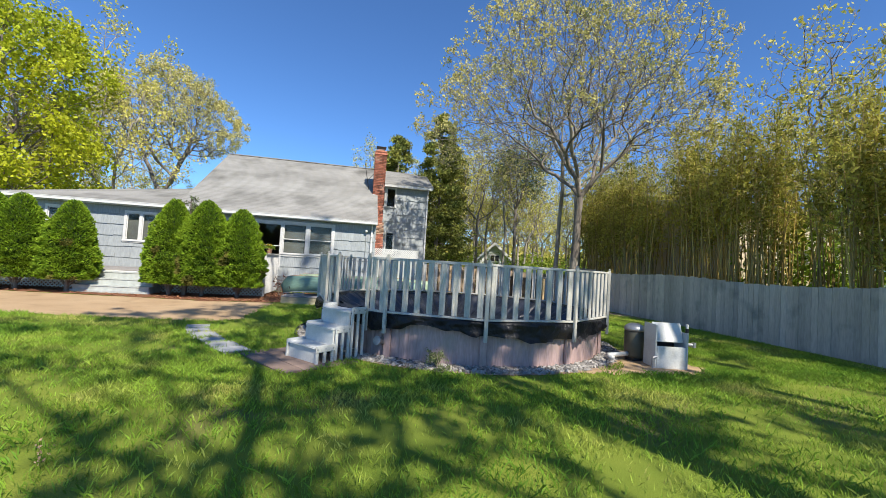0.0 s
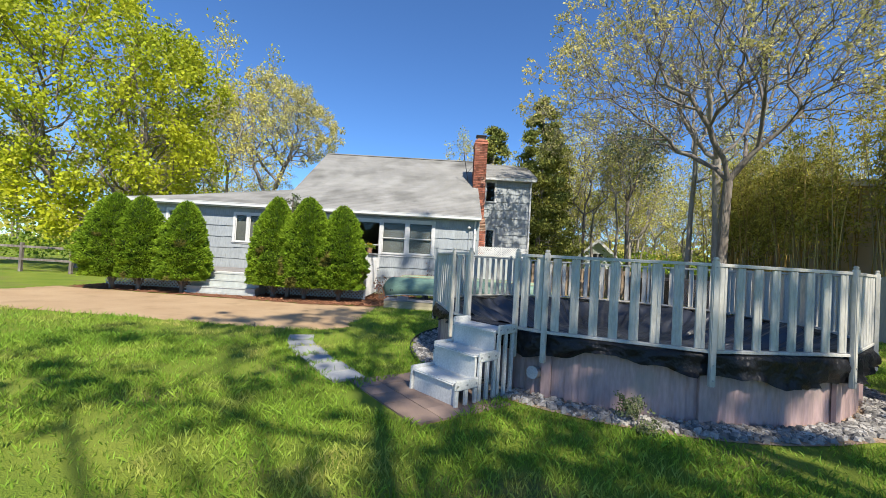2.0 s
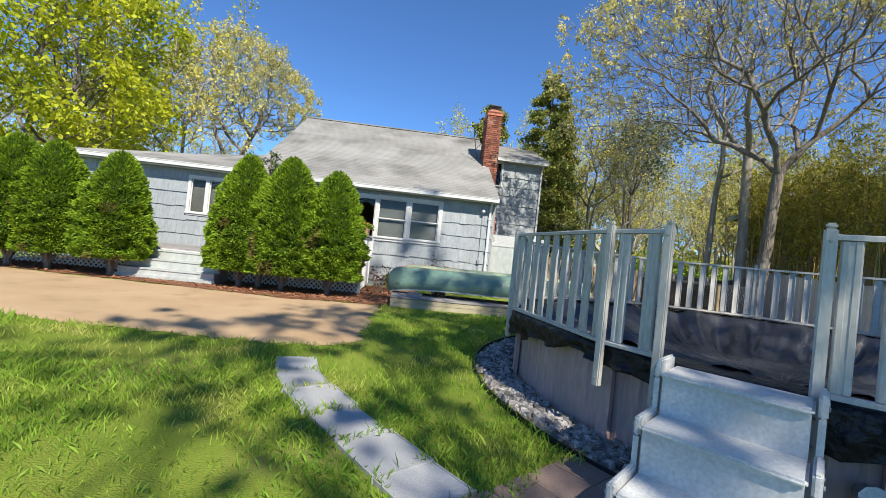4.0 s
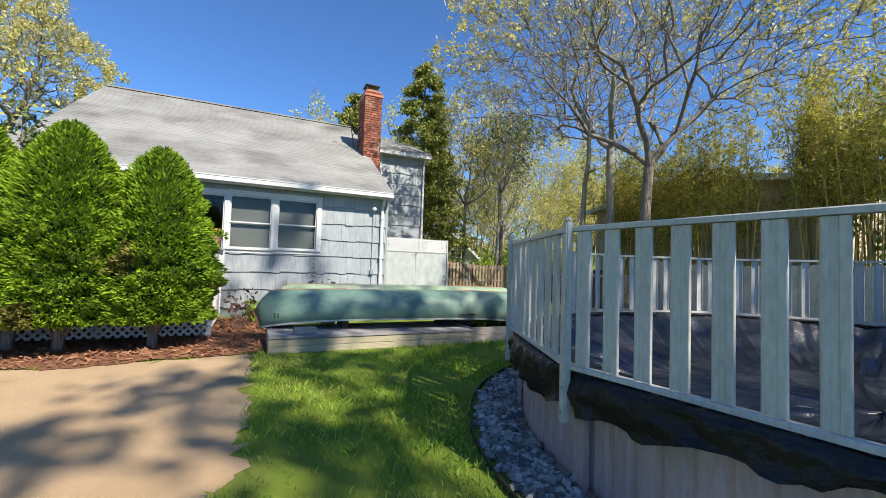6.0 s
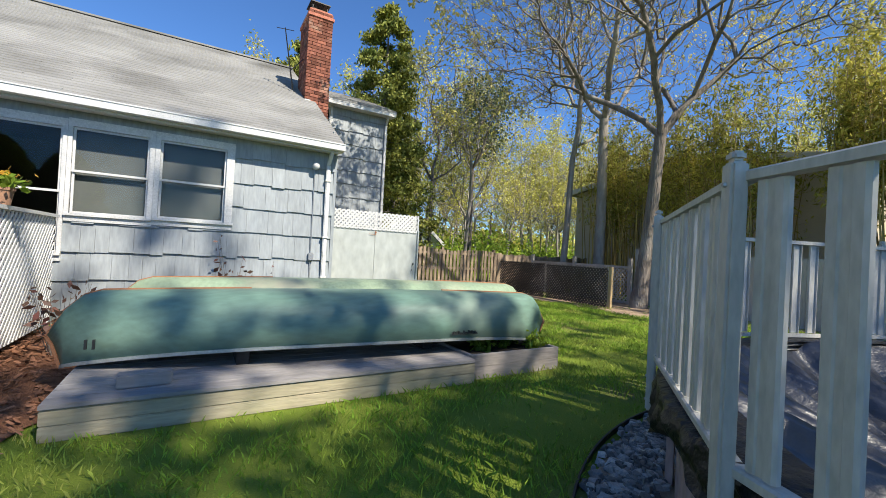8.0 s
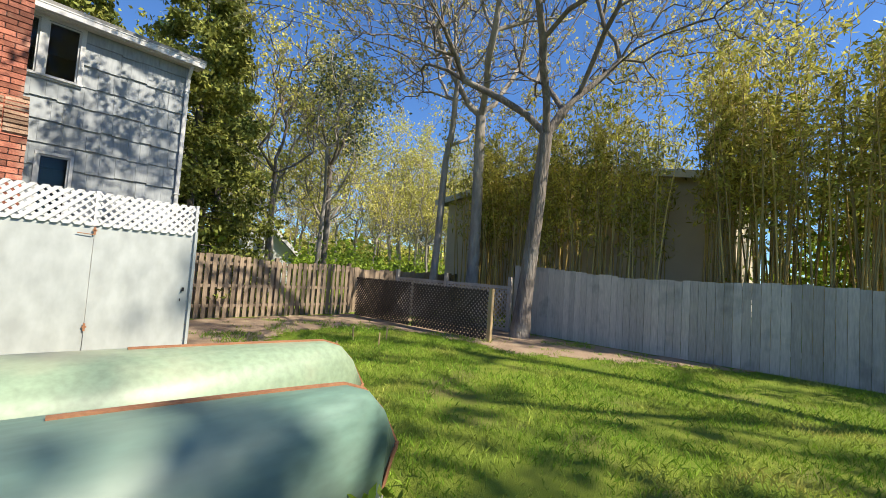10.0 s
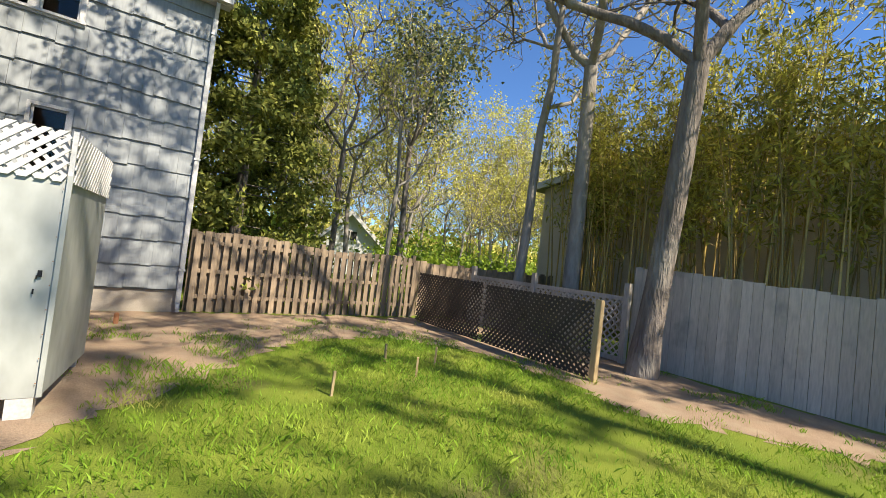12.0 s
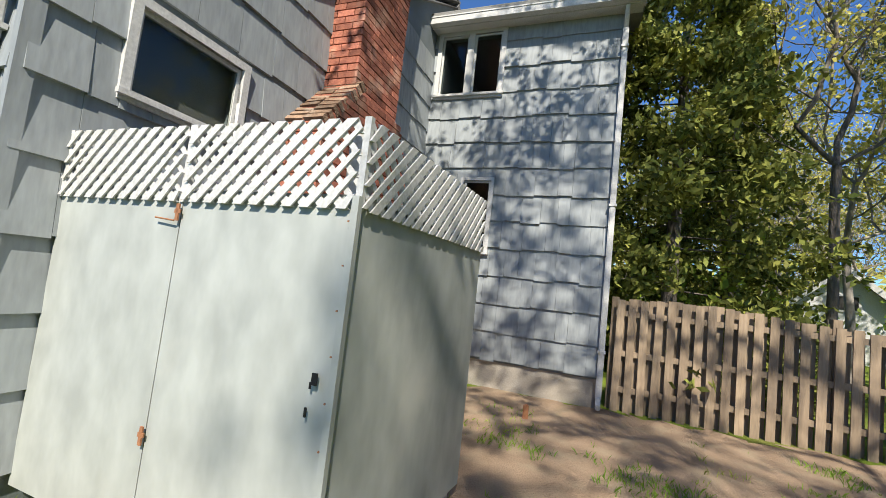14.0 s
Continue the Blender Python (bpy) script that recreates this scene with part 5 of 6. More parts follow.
def canoe(x0, y0, x1, y1, z_mid, label, hull, beam=0.88, depth=0.40, marks=False):
    """An upturned canoe: hull of ribs that narrow to upswept stems, gunwales and end caps."""
    mid, d = Vector(((x0 + x1) / 2, (y0 + y1) / 2, 0)), Vector((x1 - x0, y1 - y0, 0))
    L = d.length
    root = thing("canoe", mid.x, mid.y, 0, label, "canoe", "upturned canoes", rz=math.degrees(math.atan2(d.y, d.x)))
    n, k = 44, 15
    V, F, rim = [], [], ([], [])
    for i in range(n + 1):
        u = -1 + 2 * i / n
        w = beam / 2 * (1 - abs(u) ** 2.6) ** 0.85 + 0.012
        rise = 0.17 * abs(u) ** 3.2  # the ends of the rim hang lower when upturned
        rim_z = z_mid - rise
        keel = z_mid + depth + 0.035 * (1 - u * u) - 0.34 * max(0, (abs(u) - 0.86) / 0.14) ** 2.2
        cut = 0.10 * max(0.0, (abs(u) - 0.9) / 0.1) ** 2
        for j in range(k + 1):
            t = math.pi * j / k
            c, s = math.cos(t), math.sin(t)
            yy = w * math.copysign(abs(c) ** 0.72, c)
            zz = rim_z + (keel - rim_z) * abs(s) ** 0.62
            V.append((u * L / 2 - math.copysign(cut, u) * (1 - s), yy, zz))
        rim[0].append(V[-k - 1]), rim[1].append(V[-1])
    for i in range(n):
        for j in range(k):
            a = i * (k + 1) + j
            F.append((a, a + 1, a + k + 2, a + k + 1))
    ob = under(mesh_object("hull", V, F, hull, True), root)
    sol = ob.modifiers.new("thickness", "SOLIDIFY")
    sol.thickness, sol.offset = 0.006, -1
    for side in rim:
        bm = bmesh.new()
        sweep(bm, side, 0.022, 0.026)
        part("gunwale", bm, M["gunwale"], root, "scuffed aluminium gunwale")
    for u in (-0.45, 0.05, 0.5):
        bm = bmesh.new()
        bar(bm, (u * L / 2, -beam / 2 + 0.05, z_mid - 0.01), (u * L / 2, beam / 2 - 0.05, z_mid - 0.01), 0.05, 0.02)
        part("thwart", bm, M["timber"], root)
    for e, end in ((-1, 0), (1, n)):
        ring = [Vector(V[end * (k + 1) + j]) for j in range(k + 1)]
        bm = bmesh.new()
        sweep(bm, [p for q, p in enumerate(ring) if q in (0, 2, 4, 6, 8, 10, 12, 15)], 0.03, 0.02)
        part("stem_band", bm, M["rust"], root, "orange worn stem edge")
        bm = bmesh.new()
        sweep(bm, [Vector(V[abs(end - q) * (k + 1) + 7]) + Vector((0, 0, 0.004)) for q in range(0, 14)], 0.028, 0.012)
        part("keel_band", bm, M["rust"], root, "orange worn keel strip")
    if marks:
        # faded marks on the side toward the lawn, as bars
        bm = bmesh.new()
        rng_ = random.Random(3)
        x = 0.88
        for q in range(16):
            h = rng_.uniform(0.012, 0.035)
            box(bm, x, x + 0.012, -0.452, -0.440, z_mid + 0.055, z_mid + 0.055 + h)
            x += 0.019
        box(bm, 0.88, 1.18, -0.452, -0.441, z_mid + 0.047, z_mid + 0.052)
        part("lettering", bm, M["letter"], root, "small unreadable dark lettering")
        part("registration", boxes((-2.10, -2.085, -0.31, -0.285, z_mid + 0.02, z_mid + 0.09), (-2.05, -2.035, -0.32, -0.295, z_mid + 0.02, z_mid + 0.09)), M["letter"], root, "two short dark strokes near the end")
    return root


canoe(-3.05, -1.98, 1.76, -2.42, 0.40, "faded green upturned canoe with small dark lettering", M["canoe"], depth=0.42, marks=True)
# Same green hull as the first, with sunlight painted into its paler colour.
canoe(-2.80, -1.10, 2.22, -1.52, 0.45, "upturned green canoe behind the first, coloured pale as sunlit", M["canoe_sunlit"], depth=0.41)
sup = thing("saw_horse", -0.6, -1.25, 0, "low timber bearer under the rear canoe", "support")
for x in (-1.2, 1.3):
    part("bearer", boxes((x - 0.06, x + 0.06, -0.45, 0.45, 0.0, 0.43)), M["timber"], sup)
# Timber bearers coloured near-black to carry the shade beneath the hull.
sup2 = thing("bearer_pair", -0.8, -2.2, 0.235, "two low timber bearers under the front canoe", "support")
for x in (-0.9, 0.9):
    part("bearer", boxes((x - 0.05, x + 0.05, -0.20, 0.24, 0.001, 0.15)), M["dark"], sup2)

# ---- above-ground pool ----
pool = thing("swimming_pool", PX, PY, 0, "round above-ground pool with a white picket fence and black cover", "swimming pool")


def polar(a, r, z):
    return Vector((r * math.cos(radians(a)), r * math.sin(radians(a)), z))


def ring_strip(rows, n):
    """A band round the pool: rows of (radius, height)."""
    V, F = [], []
    for i in range(n):
        for r, z in rows:
            V.append(polar(360 * i / n, r, z))
    k = len(rows)
    for i in range(n):
        for j in range(k - 1):
            a, b = i * k + j, ((i + 1) % n) * k + j
            F.append((a, b, b + 1, a + 1))
    return V, F


# wall: upright ribs pressed into panels, one panel to a bay
BAY = [24 + 30 * k for k in range(12)]
for a0 in BAY:
    V, F = [], []
    n = 60
    for i in range(n + 1):
        a = a0 + 30 * i / n
        ph = (i % 6) / 6
        dr = -0.012 if ph < 0.2 else 0.0
        for z in (-0.05, 0.66):
            V.append(polar(a, PR - 0.05 + dr, z))
    F = [(2 * i, 2 * i + 2, 2 * i + 3, 2 * i + 1) for i in range(n)]
    under(mesh_object("wall_panel", V, F, M["pool_wall"]), pool)
V, F = ring_strip([(PR - 0.20, 0.64), (PR + 0.03, 0.64), (PR + 0.035, 0.675), (PR - 0.20, 0.675)], 120)
under(mesh_object("top_ledge", V, F, M["pool_white"]), pool)


# the cover: draped over the ledge outside, sagging inside
def cover():
    n, rows = 320, 11
    V, F = [], []
    for i in range(n):
        a = 360 * i / n
        hang = 0.20 + 0.14 * noise.noise(Vector((math.cos(radians(a)) * 3.1, math.sin(radians(a)) * 3.1, 0.3))) + 0.06 * noise.noise(Vector((a * 0.19, 1.7, 0)))
        for j in range(rows):
            u = j / (rows - 1)
            if u < 0.25:
                r, z = PR - 0.2 + u * 4 * 0.26, 0.70
            else:
                v = (u - 0.25) / 0.75
                fold = 0.09 * noise.noise(Vector((a * 0.55, v * 1.2, 4.0))) * (0.3 + v) + 0.06 * noise.noise(Vector((a * 1.5, v * 2.5, 9.0))) * (0.3 + v)
                r, z = PR + 0.06 + max(fold, -0.02) * min(1.0, 4 * v), 0.70 - v * hang
            z += 0.008 * noise.noise(Vector((a * 0.9, u * 4, 2.0)))
            V.append(polar(a, r, z))
    for i in range(n):
        for j in range(rows - 1):
            p, q = i * rows + j, ((i + 1) % n) * rows + j
            F.append((p, q, q + 1, p + 1))
    under(mesh_object("cover_skirt", V, F, M["tarp_skirt"], True), pool, "crumpled black plastic hanging over the rim")
    nr, na = 70, 420
    V, F = [], []
    for i in range(nr + 1):
        r = (PR - 0.19) * i / nr
        for k in range(na):
            a = 2 * math.pi * k / na
            x, y = r * math.cos(a), r * math.sin(a)
            edge = max(0.0, (r - (PR - 1.25)) / 1.06)
            z = 0.20 + 0.05 * r / PR + 0.44 * edge ** 1.5
            fan = a * 10 + 0.8 * math.sin(3 * a) + 0.5 * r
            ripple = (noise.noise(Vector((fan, r * 0.6, 3.0))) * 0.20 + noise.noise(Vector((fan * 2.7, r * 0.9, 8.0))) * 0.11 + noise.noise(Vector((fan * 5.0, r * 0.8, 5.0))) * 0.05) * (0.18 + 1.2 * edge * (1.05 - edge) * 2.2)
            fine_ = noise.noise(Vector((x * 5 + 1, y * 5, 7.0))) * 0.018 + noise.noise(Vector((x * 11, y * 11, 2.0))) * 0.008
            V.append((x, y, z + ripple + fine_ * (1 if edge < 0.98 else 0)))
    for i in range(nr):
        for k in range(na):
            a, b = i * na + k, i * na + (k + 1) % na
            F.append((a, b, b + na, a + na))
    under(mesh_object("cover_sheet", V, F, M["tarp"], True), pool, "black plastic cover sagging into the pool")


cover()
FENCE_R, RAIL_Z, TOP_Z = PR + 0.02, 0.722, 1.535
POSTS = [24, 54, 85, 115.6, 142.8, 173.4, 204.9, 212.9, 227.3, 234, 263.5, 293.5, 322, 353]
GATE = (212.9, 227.3)


def pool_post(a):
    bm = bmesh.new()
    box(bm, -0.024, 0.024, -0.028, 0.028, 0.40, 1.575)
    box(bm, -0.019, 0.019, -0.023, 0.023, 1.577, 1.605)
    bmesh.ops.bevel(bm, geom=bm.edges[:], offset=0.008, segments=2, affect="EDGES")
    bm.transform(Matrix.Rotation(radians(a), 4, "Z") @ Matrix.Translation((FENCE_R + 0.085, 0, 0)))
    post = part("post", bm, M["pool_white"], pool, "white fence post")
    for z in (0.46, 0.60, 1.51):
        bm = bmesh.new()
        tube(bm, polar(a, FENCE_R + 0.108, z), polar(a, FENCE_R + 0.118, z), 0.008, 0.006, 6)
        part("screw", bm, M["metal_grey"], post)
    if a not in GATE:
        # upright of the wall below the rail
        bm = bmesh.new()
        box(bm, -0.02, 0.02, -0.05, 0.05, 0.0, 0.60)
        bm.transform(Matrix.Rotation(radians(a), 4, "Z") @ Matrix.Translation((PR - 0.015, 0, 0)))
        part("wall_upright", bm, M["pool_wall"], pool)


for a in POSTS:
    pool_post(a)
bm = bmesh.new()
prof = [(-0.044, -0.006), (-0.044, 0.008), (-0.036, 0.016), (-0.014, 0.016), (-0.010, 0.011), (0.010, 0.011), (0.014, 0.016), (0.036, 0.016), (0.044, 0.008), (0.044, -0.006), (0.038, -0.006), (0.036, 0.008), (-0.036, 0.008), (-0.038, -0.006)]
low = [bm.verts.new((o_, t_, RAIL_Z + 0.02)) for t_, o_ in prof]
top = [bm.verts.new((o_, t_, TOP_Z - 0.02)) for t_, o_ in prof]
for k in range(len(prof)):
    bm.faces.new((low[k], low[(k + 1) % len(prof)], top[(k + 1) % len(prof)], top[k]))
bmesh.ops.recalc_face_normals(bm, faces=bm.faces[:])
slat_mesh = bpy.data.meshes.new("slat")
bm.to_mesh(slat_mesh)
bm.free()
slat_mesh.materials.append(M["pool_white"])
spans = [(a, b if b > a else b + 360) for a, b in zip(POSTS, POSTS[1:] + POSTS[:1]) if (a, b) != GATE]
for a, b in spans:
    n = max(int((b - a) / 30 * 8.4 + 0.5), 1)
    p, q, mid = polar(a, FENCE_R + 0.055, 0), polar(b, FENCE_R + 0.055, 0), (a + b) / 2
    for k in range(n):
        piece("slat", slat_mesh, pool, Matrix.Translation(p.lerp(q, (k + 0.5) / n)) @ Matrix.Rotation(radians(mid), 4, "Z"))
    out = polar(mid, 1.0, 0)
    for z, w, h in ((TOP_Z, 0.05, 0.030), (RAIL_Z, 0.05, 0.028)):
        bm = bmesh.new()
        rings = []
        for end in (p, q):
            rings.append([bm.verts.new(end + out * dr + Vector((0, 0, z + dz))) for dr, dz in ((-w / 2, -h / 2), (w / 2, -h / 2), (w / 2, h / 2 - 0.006), (w / 2 - 0.008, h / 2), (-w / 2, h / 2))])
        for k in range(5):
            bm.faces.new((rings[0][k], rings[1][k], rings[1][(k + 1) % 5], rings[0][(k + 1) % 5]))
        part("rail", bm, M["pool_white"], pool)
bm = bmesh.new()
tube(bm, polar(232, PR - 0.05, 0.25), polar(232, PR + 0.12, 0.28), 0.05, 0.07, 10)
part("skimmer_funnel", bm, M["metal_grey"], pool)

# steps up to the gate
psteps = thing("pool_steps", -0.87, -9.70, 0, "chalky white plastic pool steps with three treads", "steps", rz=222)
for k, (r0, r1, z) in enumerate(((0.30, 0.62, 0.24), (0.02, 0.34, 0.48), (-0.26, 0.06, 0.71))):
    part("tread", boxes((r0, r1, -0.32, 0.32, z - 0.03, z)), M["plastic_white"], psteps, bevel=0.012)
    part("riser", boxes((r1 - 0.05, r1 - 0.025, -0.31, 0.31, z - 0.24, z - 0.031)), M["plastic_white"], psteps)
for y in (-0.36, 0.33):
    for r0, r1, z in ((0.30, 0.62, 0.27), (0.02, 0.30, 0.51), (-0.26, 0.02, 0.77)):
        cheek = part("side_cheek", boxes((r0, r1, y, y + 0.035, z - 0.10, z)), M["plastic_white"], psteps, bevel=0.01)
        for q in range(3):
            r = r0 + 0.02 + q * (r1 - r0 - 0.06) / 2
            part("baluster", boxes((r, r + 0.04, y + 0.004, y + 0.031, 0.0, z - 0.101)), M["plastic_white"], psteps)
            bm = bmesh.new()
            s = -1 if y < 0 else 1
            yy = y - 0.002 if y < 0 else y + 0.037
            tube(bm, (r + 0.02, yy, z - 0.05), (r + 0.02, yy + 0.004 * s, z - 0.05), 0.011, 0.011, 8)
            part("screw_cap", bm, M["metal_grey"], cheek)

# paved pad and path
pad = thing("paver_pad", -1.38, -9.95, 0, "brown paved pad at the foot of the pool steps", "paving")
ca, sa = Vector((0.83, -1.15, 0)).normalized(), Vector((0.98, 0.69, 0)).normalized()
pm = unit_piece("paver", M["pad"])
for i in range(5):
    for j in range(4):
        o = Vector((-0.88, 0.27, 0)) + ca * (0.282 * i) + sa * (0.285 * j)
        m = Matrix((ca.to_4d(), sa.to_4d(), Vector((0, 0, 1, 0)), Vector((0, 0, 0, 1)))).transposed()
        m.translation = o
        for c in range(3):
            m[3][c] = 0
        piece("paver", pm, pad, m @ Matrix.Translation((0, 0.278, -0.03)) @ Matrix.Diagonal((0.276, 0.278, 0.045 + random.uniform(0, 0.006), 1)))
path = thing("garden_path", -3.0, -8.5, 0, "curving path of grey concrete slabs in the grass", "path")
slab_line = [(-3.62, -7.28), (-3.50, -7.72), (-3.28, -8.16), (-3.02, -8.58), (-2.74, -8.98), (-2.47, -9.36), (-2.25, -9.66)]
for k, ((ax, ay), (bx, by)) in enumerate(zip(slab_line, slab_line[1:])):
    d = Vector((bx - ax, by - ay, 0))
    bm = boxes((-0.20 + 0.02 * (k % 2), 0.19 + 0.015 * (k % 3), 0.009, d.length - 0.009, -0.04, 0.010 + 0.006 * (k % 3)))
    bm.transform(Matrix.Translation((ax + 3.0, ay + 8.5, 0)) @ Matrix.Rotation(math.atan2(-d.x, d.y), 4, "Z"))
    part("slab", bm, M["slab"], path, bevel=0.008)

# gravel round the pool
rng = np.random.default_rng(9)
prof = np.array([(-1, -1, -0.6), (1, -1, -0.6), (1, 1, -0.6), (-1, 1, -0.6), (-0.6, -0.6, 0.6), (0.6, -0.6, 0.6), (0.6, 0.6, 0.6), (-0.6, 0.6, 0.6)])
quads = [(4, 5, 6, 7), (0, 1, 5, 4), (1, 2, 6, 5), (2, 3, 7, 6), (3, 0, 4, 7)]
V, F = [], []
for k in range(7500):
    a = rng.uniform(0, 360)
    wide = 0.40 if 95 < a < 215 else 0.34
    r = PR - 0.04 + wide * math.sqrt(rng.uniform()) * rng.uniform(0.6, 1.12)
    s = rng.uniform(0.016, 0.036)
    t = rng.uniform(0, 6.28)
    pts = prof * (s * rng.uniform(0.6, 1.2), s * rng.uniform(0.6, 1.2), s * 0.8) + rng.normal(scale=s * 0.16, size=(8, 3))
    c = polar(a, r, 0.012 + rng.uniform(0, 0.022))
    i = len(V)
    for p in pts:
        V.append((PX + c.x + p[0] * math.cos(t) - p[1] * math.sin(t), PY + c.y + p[0] * math.sin(t) + p[1] * math.cos(t), c.z + p[2]))
    F += [tuple(i + q for q in f) for f in quads]
tagged(mesh_object("gravel", V, F, M["stone"]), "grey and white gravel ring round the pool", "gravel", kind="stuff")
V, F = ring_strip([(PR - 0.06, 0.008), (PR + 0.36, 0.008)], 90)
tagged(mesh_object("ground_gravel_bed", [(v.x + PX, v.y + PY, v.z) for v in V], F, M["dirt"]), "earth under the gravel ring", "bare soil", kind="structure")
bm = bmesh.new()
for k in range(48):
    a0, a1 = 95 + k * 2.6, 95 + (k + 1) * 2.6
    bar(bm, polar(a0, PR + 0.43, 0.012), polar(a1, PR + 0.43, 0.012), 0.012, 0.06)
edge = part("edging", bm, M["black"], None)
edge.matrix_world = pose(PX, PY, 0)
tagged(edge, "thin black lawn edging round the gravel", "edging")

# filter and its white box
filt = thing("pool_filter", 4.36, -9.66, 0, "dark filter tank with a grey domed lid", "pool filter")
bm = bmesh.new()
lathe(bm, [(0.16, 0.06), (0.17, 0.10), (0.17, 0.50), (0.16, 0.53)], 24)
part("tank", bm, M["tank"], filt, smooth=True)
bm = bmesh.new()
lathe(bm, [(0.18, 0.53), (0.18, 0.57), (0.15, 0.62), (0.08, 0.655), (0.02, 0.66)], 24)
part("lid", bm, M["metal_grey"], filt, smooth=True)
bm = bmesh.new()
lathe(bm, [(0.14, 0.0), (0.15, 0.02), (0.15, 0.06)], 20)
part("base", bm, M["black"], filt)
bm = bmesh.new()
tube(bm, (-0.17, -0.05, 0.12), (-0.62, -0.12, 0.10), 0.04, 0.04, 12)
tube(bm, (-0.62, -0.12, 0.10), (-0.62, -0.30, 0.10), 0.04, 0.04, 12)
part("hose", bm, M["plastic_white"], filt, "white pool hose", smooth=True)
cab = thing("pump_box", 4.62, -10.12, 0, "white boards boxed round the pool pump with a dark slot", "pump box", rz=-12)
cab.scale = (0.76, 0.85, 1.0)
part("side_panel", boxes((-0.36, -0.325, -0.24, 0.24, 0.0, 0.72)), M["plastic_white"], cab, bevel=0.008)
part("side_panel", boxes((0.325, 0.36, -0.24, 0.24, 0.0, 0.60)), M["plastic_white"], cab, bevel=0.008)
part("front_panel", boxes((-0.32, 0.32, -0.24, -0.215, 0.0, 0.37)), M["plastic_white"], cab, bevel=0.008)
lid_board = boxes((-0.32, 0.32, -0.015, 0.015, 0.0, 0.34))
lid_board.transform(Matrix.Translation((0, -0.12, 0.43)) @ Matrix.Rotation(radians(-24), 4, "X"))
part("lid_board", lid_board, M["plastic_white"], cab, "white board leaning back over the slot", bevel=0.006)
# Back board coloured near-black: the shade inside the box is painted.
part("back_panel", boxes((-0.32, 0.32, 0.21, 0.235, 0.0, 0.58)), M["dark"], cab)
bm = bmesh.new()
tube(bm, (-0.2, 0.0, 0.17), (0.22, 0.0, 0.17), 0.11, 0.11, 14)
tube(bm, (0.22, 0.0, 0.17), (0.30, 0.0, 0.17), 0.07, 0.07, 12)
part("pump_motor", bm, M["black"], cab, "dark pump motor inside the box")
bm = bmesh.new()
tube(bm, (0.42, -0.08, 0.0), (0.42, -0.08, 0.60), 0.03, 0.03, 12)
tube(bm, (0.36, -0.08, 0.40), (0.58, -0.08, 0.40), 0.03, 0.03, 12)
tube(bm, (0.58, -0.08, 0.36), (0.58, -0.08, 0.44), 0.045, 0.045, 12)
part("pipe", bm, M["metal_grey"], cab)
bm = bmesh.new()
tube(bm, (0.42, -0.08, 0.601), (0.42, -0.08, 0.67), 0.035, 0.035, 12)
part("pipe_cap", bm, M["black"], cab, "black pipe cap")
bm = bmesh.new()
tube(bm, (0.42, -0.08, 0.671), (0.42, -0.08, 0.74), 0.03, 0.03, 12)
part("pipe_end", bm, M["plastic_white"], cab)
bm = bmesh.new()
tube(bm, (-0.42, -0.26, 0.0), (-0.42, -0.26, 0.18), 0.025, 0.025, 10)
tube(bm, (-0.42, -0.26, 0.18), (-0.33, -0.26, 0.20), 0.02, 0.02, 8)
part("valve", bm, M["metal_grey"], cab)

# ---- fences ----
fence_r = thing("board_fence", 9.75, -6.0, 0, "tall silvery weathered board privacy fence", "fence")
board = unit_piece("board", M["fence"])
rng = random.Random(21)
y = -17.0
while y < 1.7:
    w = 0.142
    m = Matrix.Translation((0.02 * math.sin(y * 1.3) + rng.uniform(-0.006, 0.006), y + 6.0, -0.05)) @ Matrix.Rotation(radians(90 + rng.uniform(-0.5, 0.5)), 4, "Z") @ Matrix.Rotation(radians(180), 4, "Z") @ Matrix.Translation((-w, 0, 0)) @ Matrix.Diagonal((w - 0.005, 0.02, 1.60 + 0.05 * math.sin(y) + rng.uniform(-0.02, 0.02) + max(0, (y + 6) * 0.018), 1))
    piece("board", board, fence_r, m)
    y += w
for z in (0.35, 1.3):
    part("rail", boxes((0.022, 0.06, -11.0, 7.7, z, z + 0.09)), M["fence"], fence_r)

pick = thing("picket_fence", 5.4, 6.25, 0, "brown shadowbox picket fence with gaps between boards", "fence")
pboard = unit_piece("picket", M["picket"])
x = 3.05
while x < 7.75:
    hgt = 1.50 + 0.04 * math.sin(x * 2) - 0.02 * (x - 3)
    for back in (0, 1):
        xx = x + (0.077 if back else 0.0)
        m = Matrix.Translation((xx - 5.4, 0.09 * back, -0.02)) @ Matrix.Rotation(radians(rng.uniform(-0.8, 0.8)), 4, "Y") @ Matrix.Diagonal((0.092, 0.018, hgt + rng.uniform(-0.02, 0.02), 1))
        piece("picket", pboard, pick, m)
    x += 0.155
for z in (0.25, 0.72, 1.25):
    part("rail", boxes((-2.35, 2.4, 0.005, 0.065, z, z + 0.07)), M["picket"], pick)
for x in (-2.36, 0.05, 2.36):
    part("post", boxes((x - 0.045, x + 0.045, 0.1, 0.19, -0.1, 1.5)), M["picket"], pick)

for nm, (ya, yb), tall in (("lattice_panel", (1.06, 3.4), 1.10), ("lattice_panel", (3.45, 5.75), 1.12)):
    lp = thing(nm, 7.6, (ya + yb) / 2, 0, "dark brown lattice panel standing on edge", "lattice panel", "dark lattice panels")
    h = (yb - ya) / 2
    lattice(lp, (0, -h, 0), (0, 1, 0), 2 * h, 0.03, tall, 0.104, 0.045, M["dark_lattice"], thick=0.012)
lp_post = tagged(part("fence_post", boxes((-0.045, 0.045, -0.045, 0.045, -0.1, 1.14)), M["post_wood"], None, bevel=0.006), "yellow pine post at the end of the lattice", "post")
